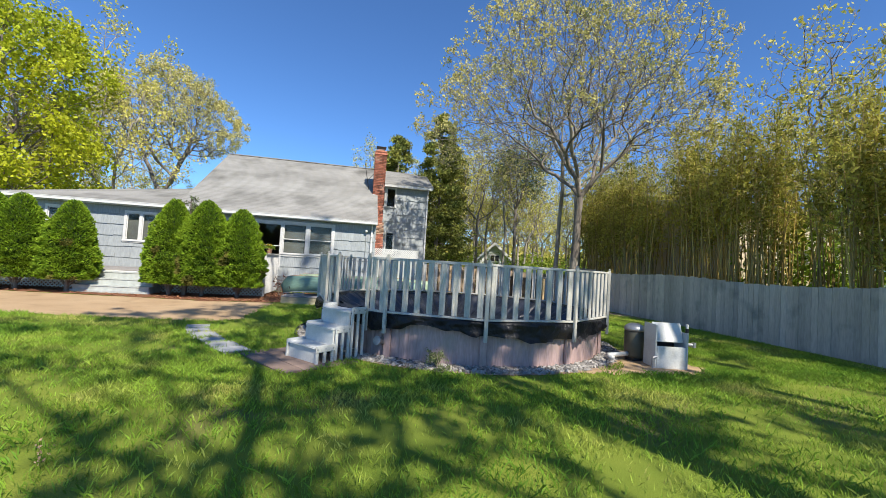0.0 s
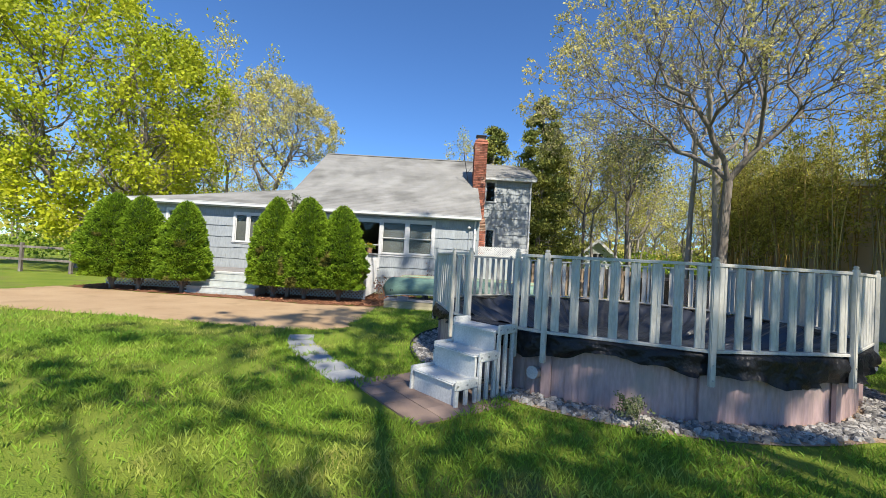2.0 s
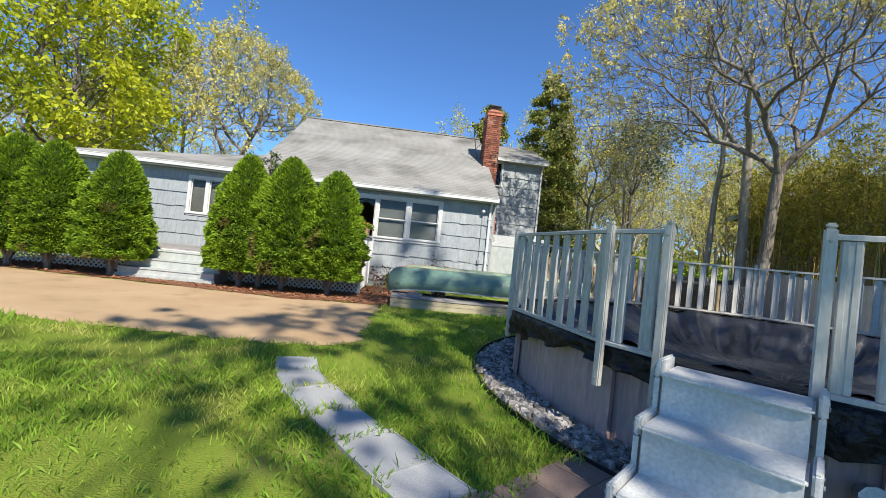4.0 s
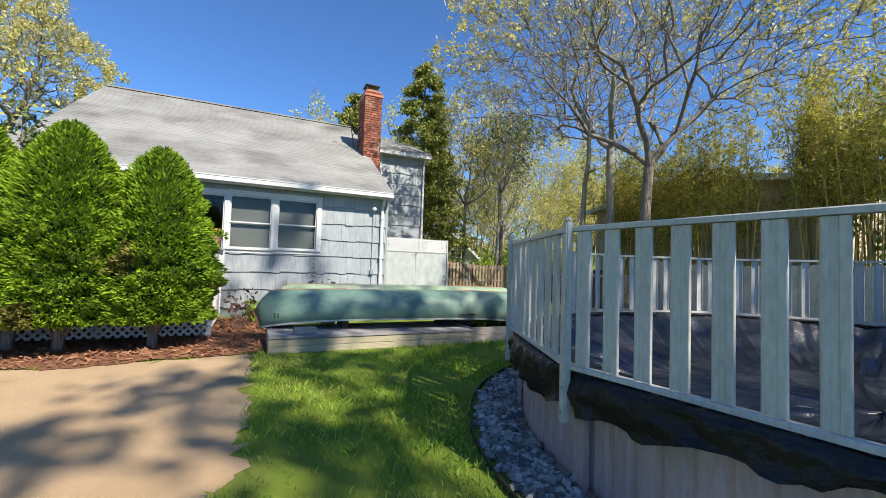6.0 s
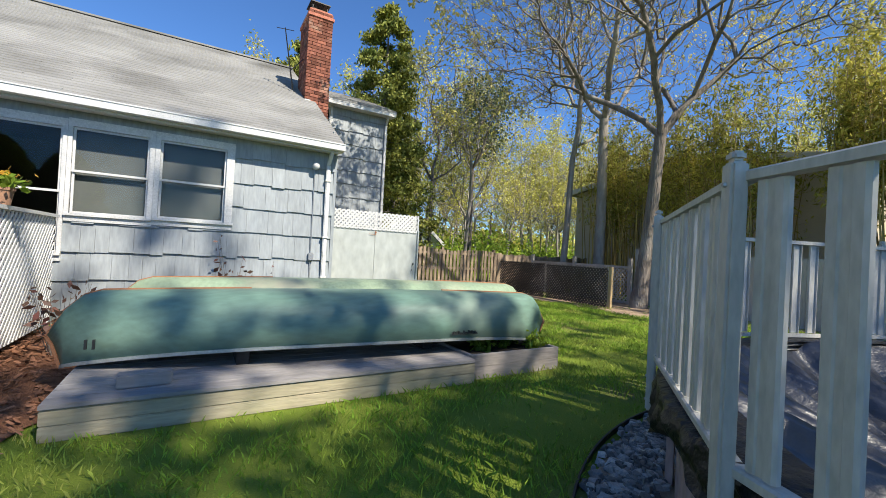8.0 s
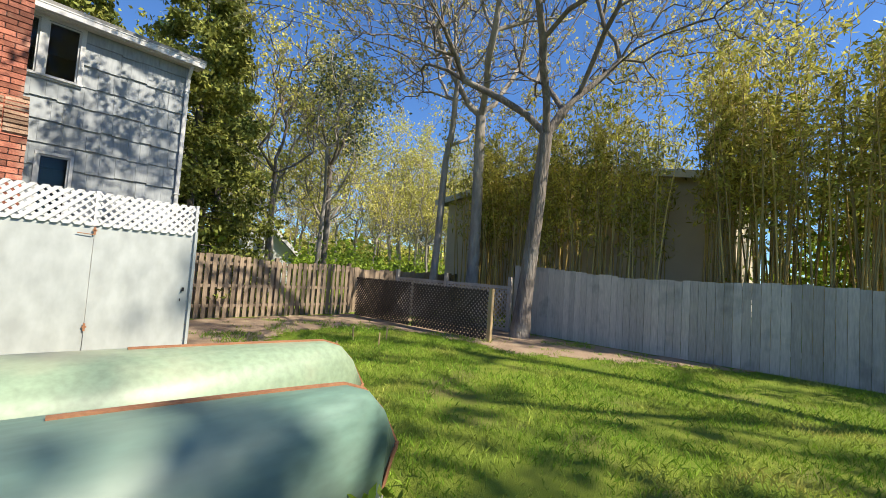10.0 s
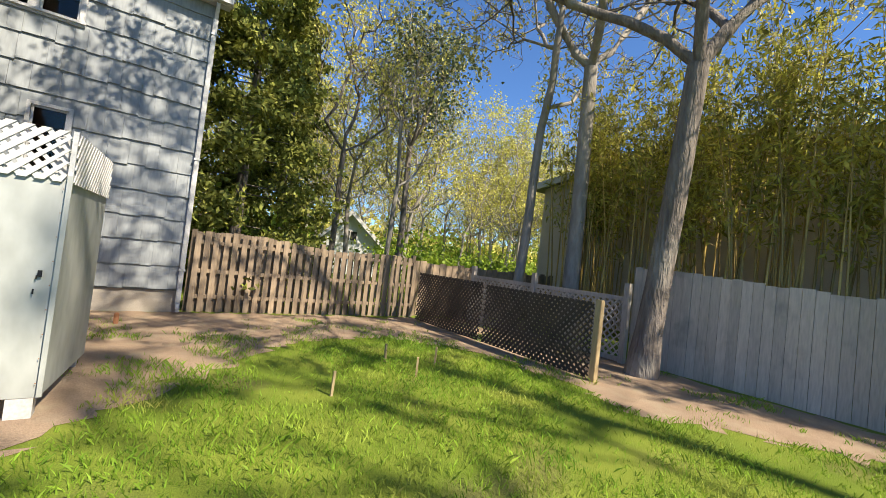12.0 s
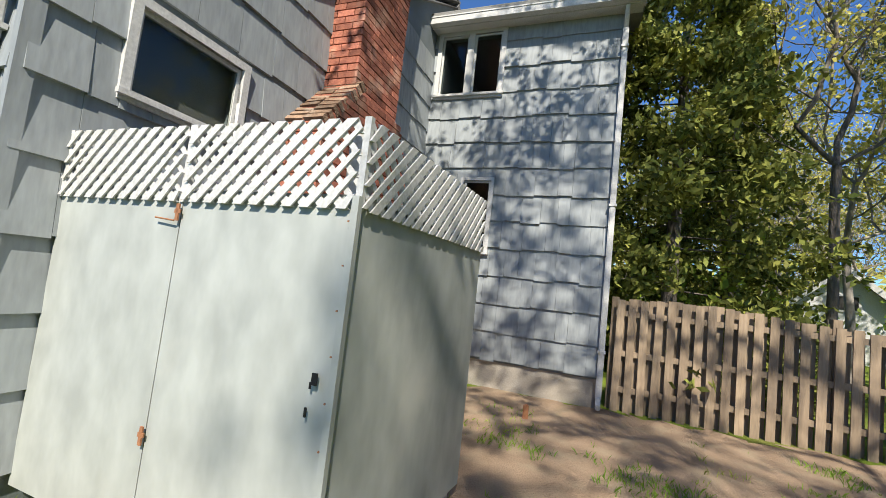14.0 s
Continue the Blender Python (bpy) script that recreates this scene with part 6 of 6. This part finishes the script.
lp_post.matrix_world = pose(7.62, 1.0, 0)

gl = thing("grey_lattice_fence", 9.4, 3.7, 0, "grey weathered fence with a lattice lower half", "fence")
lattice(gl, (0, -2.0, 0), (0, 1, 0), 4.2, 0.1, 1.1, 0.14, 0.04, M["fence"], thick=0.014)
part("rail", boxes((-0.03, 0.03, -2.0, 2.2, 1.1, 1.18), (-0.03, 0.03, -2.0, 2.2, 0.02, 0.1)), M["fence"], gl)
for y0 in (-2.1, 0.1, 2.2):
    part("post", boxes((-0.05, 0.05, y0, y0 + 0.1, -0.1, 1.42)), M["fence"], gl)
back_f = thing("rear_board_fence", 10.2, 6.3, 0, "low weathered board fence along the woods", "fence")
for k in range(26):
    piece("board", pboard, back_f, Matrix.Translation((-2.4 + k * 0.205, 0.15, -0.05)) @ Matrix.Diagonal((0.19, 0.02, 1.42 + rng.uniform(-0.04, 0.04), 1)))

# ---- spruces along the porch ----


def spruce_bush(x, y, height, radius, seed, label):
    rng = np.random.default_rng(seed)
    root = thing("dwarf_spruce", x, y, 0, label, "shrub", "conical spruces along the porch", rz=float(rng.uniform(0, 360)))
    foot = 0.40

    def reach(u, a):
        body = (1 - u ** 2.3) ** 0.64 * (0.84 + 0.16 * min(1, u / 0.25)) * (1 - 0.12 * u)
        lump = 1 + 0.16 * noise.noise(Vector((math.cos(a) * 1.6, math.sin(a) * 1.6, u * 5 + seed))) + 0.16 * noise.noise(Vector((math.cos(a) * 3.4, math.sin(a) * 3.4, u * 12 + seed)))
        return radius * body * lump

    # A smooth dark shell fills the bush as the shade behind its needles.
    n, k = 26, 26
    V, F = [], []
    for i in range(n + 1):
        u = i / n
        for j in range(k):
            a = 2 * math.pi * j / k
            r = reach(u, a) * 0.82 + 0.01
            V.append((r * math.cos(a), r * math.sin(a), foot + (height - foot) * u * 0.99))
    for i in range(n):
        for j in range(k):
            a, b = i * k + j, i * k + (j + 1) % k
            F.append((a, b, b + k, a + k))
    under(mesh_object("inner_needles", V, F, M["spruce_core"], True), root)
    bm = bmesh.new()
    tube(bm, (0, 0, -0.05), (0, 0, foot + 0.3), 0.07, 0.05, 9)
    for q in range(4):
        a = q * 1.6
        tube(bm, (0, 0, 0.12), (0.3 * math.cos(a), 0.3 * math.sin(a), foot + 0.25), 0.035, 0.02, 6)
    part("stem", bm, M["bark"], root)
    m = int(25000 * height * radius / 2.4)
    V, F, V2, F2 = [], [], [], []
    for q in range(m):
        u = 1 - (1 - rng.uniform(0, 1)) ** 0.62
        a = rng.uniform(0, 2 * math.pi)
        tier = min(1.0, max(0.0, 0.5 + 1.1 * noise.noise(Vector((math.cos(a) * radius * 4.5, math.sin(a) * radius * 4.5, u * height * 6.0 + seed)))))
        r = reach(u, a) * (0.82 + 0.22 * tier * rng.uniform(0.6, 1))
        z = foot + (height - foot) * u
        d = np.array((math.cos(a), math.sin(a), 0.35 - 0.25 * (1 - u) + 0.8 * u * u))
        d += rng.normal(scale=0.35, size=3)
        d /= np.linalg.norm(d)
        s = np.cross(d, rng.normal(size=3))
        s /= np.linalg.norm(s) + 1e-9
        L, w = rng.uniform(0.04, 0.085), rng.uniform(0.009, 0.017)
        p = np.array((r * math.cos(a), r * math.sin(a), z))
        dry = noise.noise(Vector((math.cos(a) * 2.2, math.sin(a) * 2.2, u * 4 + seed * 3.1))) > 0.42 and u < 0.5
        W, G = (V2, F2) if dry else (V, F)
        i = len(W)
        W += [p - d * 0.03, p + s * w + d * L * 0.45, p + d * L, p - s * w + d * L * 0.45]
        G.append((i, i + 1, i + 2, i + 3))
    under(mesh_object("needles", V, F, M["spruce"]), root)
    if V2:
        under(mesh_object("dry_needles", V2, F2, M["spruce_dry"]), root, "yellowed needles")
    return root


for x, y, h, r, s in ((-6.33, -1.95, 3.02, 0.82, 1), (-5.36, -2.05, 3.05, 0.92, 2), (-4.34, -2.0, 2.86, 0.86, 3), (-11.15, -2.0, 2.86, 1.0, 4), (-10.35, -2.0, 2.82, 0.85, 5), (-8.98, -2.1, 2.72, 0.80, 6)):
    spruce_bush(x, y, h, r, s, "dense bright green conical dwarf spruce" if r < 0.9 else "broad bright green conical dwarf spruce")
conifer("young_fir", -5.98, -1.75, "young dark fir growing between the spruces", 77, 3.15, 0.55, M["pine_leaf"], 2600, 0.035, M["bark"])
pot = thing("flower_pot", -3.72, -0.72, 1.51, "terracotta pot of orange and yellow flowers on the screen rail", "flower pot")
bm = bmesh.new()
lathe(bm, [(0.075, 0.0), (0.095, 0.14), (0.105, 0.14), (0.105, 0.17), (0.08, 0.172)], 18)
part("pot", bm, M["terracotta"], pot, smooth=False)
rng = np.random.default_rng(5)
c = rng.normal(scale=(0.09, 0.09, 0.045), size=(160, 3)) + (0, 0, 0.22)
under(mesh_object("leaves", *leaves_mesh(rng, c, 0.05), M["shrub_leaf"]), pot)
c = rng.normal(scale=(0.09, 0.09, 0.03), size=(40, 3)) + (0, 0, 0.28)
under(mesh_object("blossoms", *leaves_mesh(rng, c, 0.045, 1.0), M["flower"]), pot)

# ---- stakes and small things in the lawn ----
for k, (x, y, lean) in enumerate(((4.0, 1.4, 2), (5.14, 2.48, -4), (5.78, 2.23, 3), (5.2, 1.78, -8))):
    bm = boxes((-0.012, 0.012, -0.012, 0.012, -0.05, 0.24))
    st = tagged(part("wooden_stake", bm, M["post_wood"], None), "thin wooden stake pushed into the lawn", "stake", "stakes in the lawn")
    st.matrix_world = pose(x, y, 0, 0, lean, 20 * k)
cp = tagged(part("pipe_stub", boxes((-0.03, 0.03, -0.03, 0.03, -0.05, 0.16)), M["rust"], None, bevel=0.012), "short rusty pipe stub standing in the earth", "pipe")
cp.matrix_world = pose(2.13, 5.05, 0)
conifer("spruce_seedling", 0.52, -10.62, "tiny spruce seedling by the pool gravel", 31, 0.30, 0.10, M["pine_leaf"], 1500, 0.016, M["bark"], 0.03)
plant("weed", -2.55, -13.1, 0, "tall seeding weed in the lawn", 61, 4, 0.20, 0.05, M["sand"], 0.014)

# ---- trees ----
dome_tree("oak_tree", 8.9, 0.98, "large spreading oak with sparse young yellow-green leaves", 101, 4.9, 0.195, (0.03, -0.06), (-0.3, 0.2, 7.3), (6.3, 6.3, 7.0), 1500, M["oak_leaf"], 0.07, 4, 9, 0.06, M["bark"], low=-0.1, tuft=0.7, sag=-0.06)
dome_tree("pale_oak", 10.9, 4.0, "tall pale-barked tree behind the lattice fence", 102, 6.6, 0.20, -0.02, (0, 0, 9.5), (3.4, 3.4, 5.0), 220, M["oak_leaf"], 0.09, 3, 3, 0.05, M["pale_bark"], tuft=0.7)
dome_tree("pale_oak", 10.1, 5.1, "leaning pale-barked tree at the fence corner", 103, 5.2, 0.13, 0.06, (0.8, 0, 8.2), (2.6, 2.6, 4.5), 130, M["oak_leaf"], 0.09, 3, 2, 0.05, M["pale_bark"], tuft=0.7)
maple = dome_tree("maple_tree", -19.0, 6.0, "full bright yellow-green spring maple", 104, 2.6, 0.32, 0.0, (0, 0, 7.0), (5.6, 5.6, 6.4), 620, M["maple_leaf"], 0.125, 5, 30, 0.24, M["bark"], low=-0.85, twig=0.8)
dome_tree("hickory_tree", -17.0, 22.0, "tall rounded tree with thin yellowing spring leaves", 105, 6.0, 0.3, 0.0, (0, 0, 10.4), (5.6, 5.6, 6.0), 760, M["oak_leaf"], 0.10, 4, 17, 0.12, M["bark"], tuft=0.5)
wood_a = dome_tree("woodland_tree", 7.0, 10.4, "slender woodland tree with few pale leaves", 106, 4.6, 0.10, 0.03, (0.2, 0, 7.6), (2.0, 2.0, 3.8), 90, M["wood_leaf"], 0.085, 4, 4, 0.10, M["bark"], "woodland trees", low=-0.7, inner=0.15, twig=0.6, tuft=0.6)
wood_b = dome_tree("woodland_tree", 9.0, 14.0, "slender woodland tree in light yellow-green leaf", 107, 3.6, 0.11, -0.03, (0, 0, 7.2), (2.7, 2.7, 5.0), 120, M["wood_leaf"], 0.095, 3, 9, 0.14, M["pale_bark"], "woodland trees", low=-0.8, inner=0.1, twig=0.7, tuft=0.6)
wood_c = dome_tree("woodland_tree", 8.7, 10.0, "crooked bare woodland tree with pale bark", 108, 3.8, 0.09, 0.08, (0.3, 0, 6.6), (2.2, 2.2, 3.4), 70, M["wood_leaf"], 0.09, 4, 2, 0.10, M["pale_bark"], "woodland trees", low=-0.6, inner=0.1, twig=0.8, tuft=0.6)
shade = dome_tree("oak_tree", 5.2, -22.7, "tall spreading oak at the back of the lawn", 121, 6.0, 0.16, 0.0, (0, 0, 9.3), (3.5, 3.5, 5.2), 100, M["oak_leaf"], 0.19, 4, 6, 0.16, M["bark"], "oaks at the back of the lawn", low=-0.3, twig=0.8)
for x, y, w, s, r in ((0.9, -20.6, 1.0, 1.1, 160), (9.3, -21.8, 1.1, 1.1, 250), (4.8, -20.3, 0.85, 1.65, 300)):
    copy_thing(shade, pose(x, y, 0, 0, 0, r) @ Matrix.Diagonal((w, w, s, 1)))
for x, y, seed in ((3.3, -16.9, 141), (7.2, -17.0, 142)):
    dome_tree("oak_tree", x, y, "tall oak with a small high crown at the lawn's edge", seed, 9.6, 0.11, 0.0, (0, 0, 12.4), (3.1, 3.1, 3.0), 70, M["oak_leaf"], 0.19, 4, 4, 0.14, M["bark"], "oaks at the back of the lawn", low=-0.6, inner=0.2, twig=0.8)
dome_tree("oak_tree", 10.1, -13.9, "very tall thin-crowned oak by the board fence", 131, 10.0, 0.20, 0.0, (0, 0, 15.0), (3.2, 3.2, 6.5), 80, M["oak_leaf"], 0.20, 4, 4, 0.20, M["bark"], "oaks at the back of the lawn", low=-0.5, twig=0.9)
rng = random.Random(33)
spots = []
for k in range(92):
    x = rng.uniform(0, 38)
    spots.append((x, rng.uniform(13, 42), rng.choice((wood_a, wood_b, wood_c, wood_b))))
for k in range(26):
    spots.append((rng.uniform(-48, -14), rng.uniform(8, 40), rng.choice((wood_a, wood_b, wood_b))))
for k in range(12):
    spots.append((rng.uniform(17, 36), rng.uniform(-16, 12), rng.choice((wood_a, wood_b))))
for x, y, w in spots:
    if 0 < x < 16 and y < 23 and abs((x - 2.9) - (y + 1.0) * 0.413) < 1.5:
        continue
    if y < 22 and abs(x - 12.6 - (22 - y) * 0.347) < 2.0:
        continue
    s = rng.uniform(0.8, 1.25) * (0.7 if -3 < x < 4 else 1.0)
    copy_thing(w, pose(x, y, 0, 0, 0, rng.uniform(0, 360)) @ Matrix.Diagonal((s, s, s, 1)))
pine = tree("pine_tree", 10.4, 12.0, "open-crowned pine with tufted grey-green needles", 109, 11.5, 0.14, 6.0, 0.7, 3, M["pine_leaf"], 0.10, 24, 0.42, M["bark"], split=(3, 4), wobble=0.22)
conifer("cypress_tree", 4.1, 9.3, "tall dense olive evergreen behind the picket fence", 110, 11.0, 2.3, M["ever_leaf"], 42000, 0.075, M["bark"], 0.3)
conifer("cypress_tree", 5.6, 11.5, "tall dense olive evergreen behind the picket fence", 111, 9.5, 1.7, M["ever_leaf"], 20000, 0.08, M["bark"], 0.3)
conifer("cypress_tree", 1.7, 13.0, "tall dense olive evergreen behind the house", 112, 10.5, 2.6, M["ever_leaf"], 26000, 0.09, M["bark"], 0.3)

# undergrowth of the wood
rng = np.random.default_rng(70)
c = []
for k in range(420):
    x, y = rng.uniform(2.5, 36), rng.uniform(8.5, 42)
    h = rng.uniform(0.8, 3.2)
    if 12.5 < x < 22 and y < 10 or abs((x - 2.9) - (y + 1.0) * 0.413) < 1.6 and y < 23:
        continue
    c.append(np.array((x, y, h * 0.55)) + rng.normal(scale=(0.8, 0.8, h * 0.28), size=(150, 3)))
for k in range(150):
    x, y = rng.uniform(-46, -14), rng.uniform(7, 36)
    h = rng.uniform(0.8, 3.0)
    c.append(np.array((x, y, h * 0.55)) + rng.normal(scale=(0.9, 0.9, h * 0.28), size=(90, 3)))
c = np.concatenate(c)
c[:, 2] = np.maximum(c[:, 2], 0.05)
for k in range(170):
    x, y = rng.uniform(13.5, 19), rng.uniform(-22, -4)
    h = rng.uniform(2.5, 5.5)
    q = np.array((x, y, h * 0.5)) + rng.normal(scale=(0.8, 0.8, h * 0.28), size=(170, 3))
    q[:, 2] = np.maximum(q[:, 2], 0.05)
    c = np.concatenate([c, q])
tagged(mesh_object("undergrowth", *leaves_mesh(rng, c, 0.13), M["shrub_leaf"]), "fresh green undergrowth of the wood", "undergrowth", kind="stuff")
c = []
for k in range(260):
    x, y = rng.uniform(-60, 60), rng.uniform(40, 58)
    h = rng.uniform(3, 6.5)
    c.append(np.array((x, y, h * 0.5)) + rng.normal(scale=(2.2, 2.2, h * 0.3), size=(110, 3)))
c = np.concatenate(c)
tagged(mesh_object("distant_woods", *leaves_mesh(rng, c, 0.6), M["wood_leaf"]), "hazy band of spring woodland in the distance", "woods", kind="stuff")

# bamboo behind the board fence
rng = np.random.default_rng(71)
br, c = [], []
for k in range(760):
    y = rng.uniform(-15, 5.5)
    x = (10.9 if y > -9 else 10.25) + 3.0 * rng.uniform() ** 1.3
    clump = noise.noise(Vector((y * 0.8, x * 0.6, 7.0)))
    if clump < -0.14 or y > -2.5 and clump < -0.02:
        continue
    h = ((6.3 if y > -7 else 5.7) + 3.2 * noise.noise(Vector((y * 0.7, x * 0.5, 3.0))) + rng.uniform(-1.0, 1.2)) * (0.92 if y > 1 else 1.0)
    lean = rng.normal(scale=0.06, size=2) + (-0.02, 0)
    pts = [np.array((x + lean[0] * z * z / h, y + lean[1] * z * z / h, z)) for z in np.linspace(0, h, 5)]
    br.append((pts, [0.025, 0.023, 0.018, 0.010, 0.004], 4))
    low = 0.42 if k % 5 < 2 else 0.56
    for node in range(17):
        u = low + (1 - low) * (node + rng.uniform(0, 1)) / 17
        a = rng.uniform(0, 6.283)
        p = np.array((x + lean[0] * (u * h) ** 2 / h, y + lean[1] * (u * h) ** 2 / h, u * h))
        side = np.array((math.cos(a), math.sin(a), 0.35)) * rng.uniform(0.2, 0.6) * (1.2 - u * 0.8)
        br.append(([p, p + side], [0.006, 0.003], 3))
        c.append(p + side * rng.uniform(0.45, 1.2, 11)[:, None] + rng.normal(size=(11, 3)) * (0.10, 0.10, 0.07))
tagged(mesh_object("bamboo_culms", *tubes_mesh(br), M["culm"], True), "dense stand of thin green and yellow bamboo culms", "bamboo", kind="stuff")
tagged(mesh_object("bamboo_leaves", *leaves_mesh(rng, np.concatenate(c), 0.043, 4.0, 0.7), M["bamboo_leaf"]), "olive bamboo foliage", "bamboo", kind="stuff")


# ---- neighbours ----
def small_house(name, x, y, rz, w, d, h, ridge, wall, label, windows):
    root = thing(name, x, y, 0, label, "house", rz=rz)
    bm = boxes((-w / 2, w / 2, 0, d, 0, h))
    a = [bm.verts.new(p) for p in ((-w / 2, 0.002, h), (w / 2, 0.002, h), (0, 0.002, ridge))]
    b = [bm.verts.new(p) for p in ((-w / 2, d, h), (w / 2, d, h), (0, d, ridge))]
    bm.faces.new(a), bm.faces.new(b[::-1])
    part("wall", bm, wall, root)
    for s in (-1, 1):
        bm = bmesh.new()
        v = [bm.verts.new(p) for p in ((s * (w / 2 + 0.4), -0.4, h - 0.25), (0, -0.4, ridge + 0.1), (0, d + 0.4, ridge + 0.1), (s * (w / 2 + 0.4), d + 0.4, h - 0.25))]
        bm.faces.new(v)
        r = bmesh.ops.extrude_face_region(bm, geom=bm.faces[:])
        bmesh.ops.translate(bm, verts=[e for e in r["geom"] if isinstance(e, bmesh.types.BMVert)], vec=(0, 0, 0.16))
        part("roof", bm, M["roof"], root)
    for s in (-1, 1):
        bm = bmesh.new()
        bar(bm, (s * (w / 2 + 0.4), -0.43, h - 0.22), (0, -0.43, ridge + 0.12), 0.06, 0.22)
        part("rake_board", bm, M["white"], root)
    for wx, wz, ww, wh in windows:
        win = part("window", boxes((wx - ww / 2 - 0.08, wx + ww / 2 + 0.08, -0.06, -0.003, wz - 0.08, wz + wh + 0.08)), M["white"], root)
        # Near-black sheets: the unlit inside is put into the panes' colour.
        part("pane", boxes((wx - ww / 2, wx - 0.03, -0.075, -0.062, wz, wz + wh), (wx + 0.03, wx + ww / 2, -0.075, -0.062, wz, wz + wh)), M["dark"], win)
    return root


small_house("neighbour_house", 12.4, 22.0, -22, 3.4, 6, 2.1, 3.75, M["neighbour"], "small pale grey gabled house beyond the trees", [(0, 2.15, 0.8, 0.55)])
small_house("neighbour_house", 13.9, 2.6, -90, 10.5, 7, 4.7, 5.3, M["stucco"], "tan stucco house half hidden behind the bamboo", [(-3.2, 3.2, 1.0, 0.9)])
small_house("neighbour_house", -44.0, 10.0, 30, 8.0, 8, 2.6, 4.6, M["neighbour"], "pale grey house far beyond the side lawn", [(0, 1.0, 1.4, 1.1)])
yard = thing("side_yard_fence", -24.0, 2.0, 0, "low dark post and rail fence across the lawn", "fence")
for k in range(9):
    part("post", boxes((-8 + 2 * k - 0.05, -8 + 2 * k + 0.05, -0.05, 0.05, -0.1, 1.15)), M["bark"], yard)
for z in (0.45, 0.95):
    part("rail", boxes((-8, 8, -0.03, 0.03, z, z + 0.09)), M["bark"], yard)

# ---- fine cover: mulch chips, grass ----
rng = np.random.default_rng(80)
V, F = [], []
while len(F) < 5200:
    x, y = rng.uniform(-12.4, -2.2), rng.uniform(-3.1, 1.0)
    if x < -6.5 and rng.uniform() < 0.6 or not inside(x, y, MULCH):
        continue
    L, w, t = rng.uniform(0.02, 0.05), rng.uniform(0.006, 0.014), rng.uniform(0, 6.28)
    d, s = np.array((math.cos(t), math.sin(t), rng.normal(scale=0.3))), np.array((-math.sin(t), math.cos(t), rng.normal(scale=0.3)))
    p = np.array((x, y, 0.03 + rng.uniform(0, 0.02)))
    i = len(V)
    V += [p - d * L - s * w, p + d * L - s * w, p + d * L + s * w, p - d * L + s * w]
    F.append((i, i + 1, i + 2, i + 3))
tagged(mesh_object("bark_chips", V, F, M["chip"]), "loose reddish bark chips", "mulch", kind="stuff")


def lawn_blades(count, x0, x1, y0, y1, size, seed, keep):
    rng = np.random.default_rng(seed)
    V, F = [], []
    while len(F) < count:
        x, y = float(rng.uniform(x0, x1)), float(rng.uniform(y0, y1))
        rp = math.hypot(x - PX, y - PY)
        if rp < PR + 0.40 or not keep(x, y):
            continue
        den = noise.noise(Vector((x * 0.9, y * 0.9, 5.0)))
        if den < -0.25 and rng.uniform() < 0.7:
            continue
        h = size * rng.uniform(0.5, 1.3) * (1.0 + 0.5 * den)
        t, b = rng.uniform(0, 6.283), rng.normal(scale=0.45, size=2)
        w = (0.0026 + 0.0022 * rng.uniform()) * size / 0.05
        cx, sx = math.cos(t) * w, math.sin(t) * w
        i = len(V)
        V += [(x - cx, y - sx, 0), (x + cx, y + sx, 0), (x + b[0] * h * 0.35 + cx * 0.7, y + b[1] * h * 0.35 + sx * 0.7, h * 0.6), (x + b[0] * h, y + b[1] * h, h)]
        F += [(i, i + 1, i + 2), (i, i + 2, i + 3)]
    return V, F


def on_lawn(x, y):
    j = 0.20 * noise.noise(Vector((x * 7, y * 7, 1.0))) + 0.09 * noise.noise(Vector((x * 31, y * 31, 1.0)))
    if inside(x + j, y + j, SAND) or inside(x, y, MULCH):
        return False
    if -2.9 < x < 1.62 and -2.95 < y < 1.0 and (y > -2.95 and x < 0.36 or y > -2.86):
        return False
    if inside(x, y, WORN):
        return noise.noise(Vector((x * 2.0, y * 2.0, 4.0))) > 0.25
    if inside(x, y, DIRT):
        return noise.noise(Vector((x * 1.3, y * 1.3, 2.0))) + 0.5 * noise.noise(Vector((x * 5, y * 5, 2.0))) > (0.22 if inside(x, y, BARE) else -0.08)
    if -2.3 < x < -0.4 and -10.9 < y < -9.2 and abs((x + 1.38) * 0.57 + (y + 9.95) * 0.82) < 0.72 and abs((x + 1.38) * 0.82 - (y + 9.95) * 0.57) < 0.6:
        return False
    for (ax, ay), (bx, by) in zip(slab_line, slab_line[1:]):
        if math.hypot(x - (ax + bx) / 2, y - (ay + by) / 2) < 0.21:
            return False
    return True


V, F = lawn_blades(260000, -7.5, 9.6, -12.0, 5.5, 0.055, 90, on_lawn)
tagged(mesh_object("grass", V, F, M["blade"]), "short green lawn grass", "grass", kind="stuff")
V, F = lawn_blades(130000, -7.0, 9.0, -16.2, -8.0, 0.06, 91, on_lawn)
tagged(mesh_object("grass", V, F, M["blade"]), "short green lawn grass", "grass", kind="stuff")
V, F = lawn_blades(60000, -17.0, -7.0, -16.0, -5.5, 0.07, 92, on_lawn)
tagged(mesh_object("grass", V, F, M["blade"]), "short green lawn grass", "grass", kind="stuff")
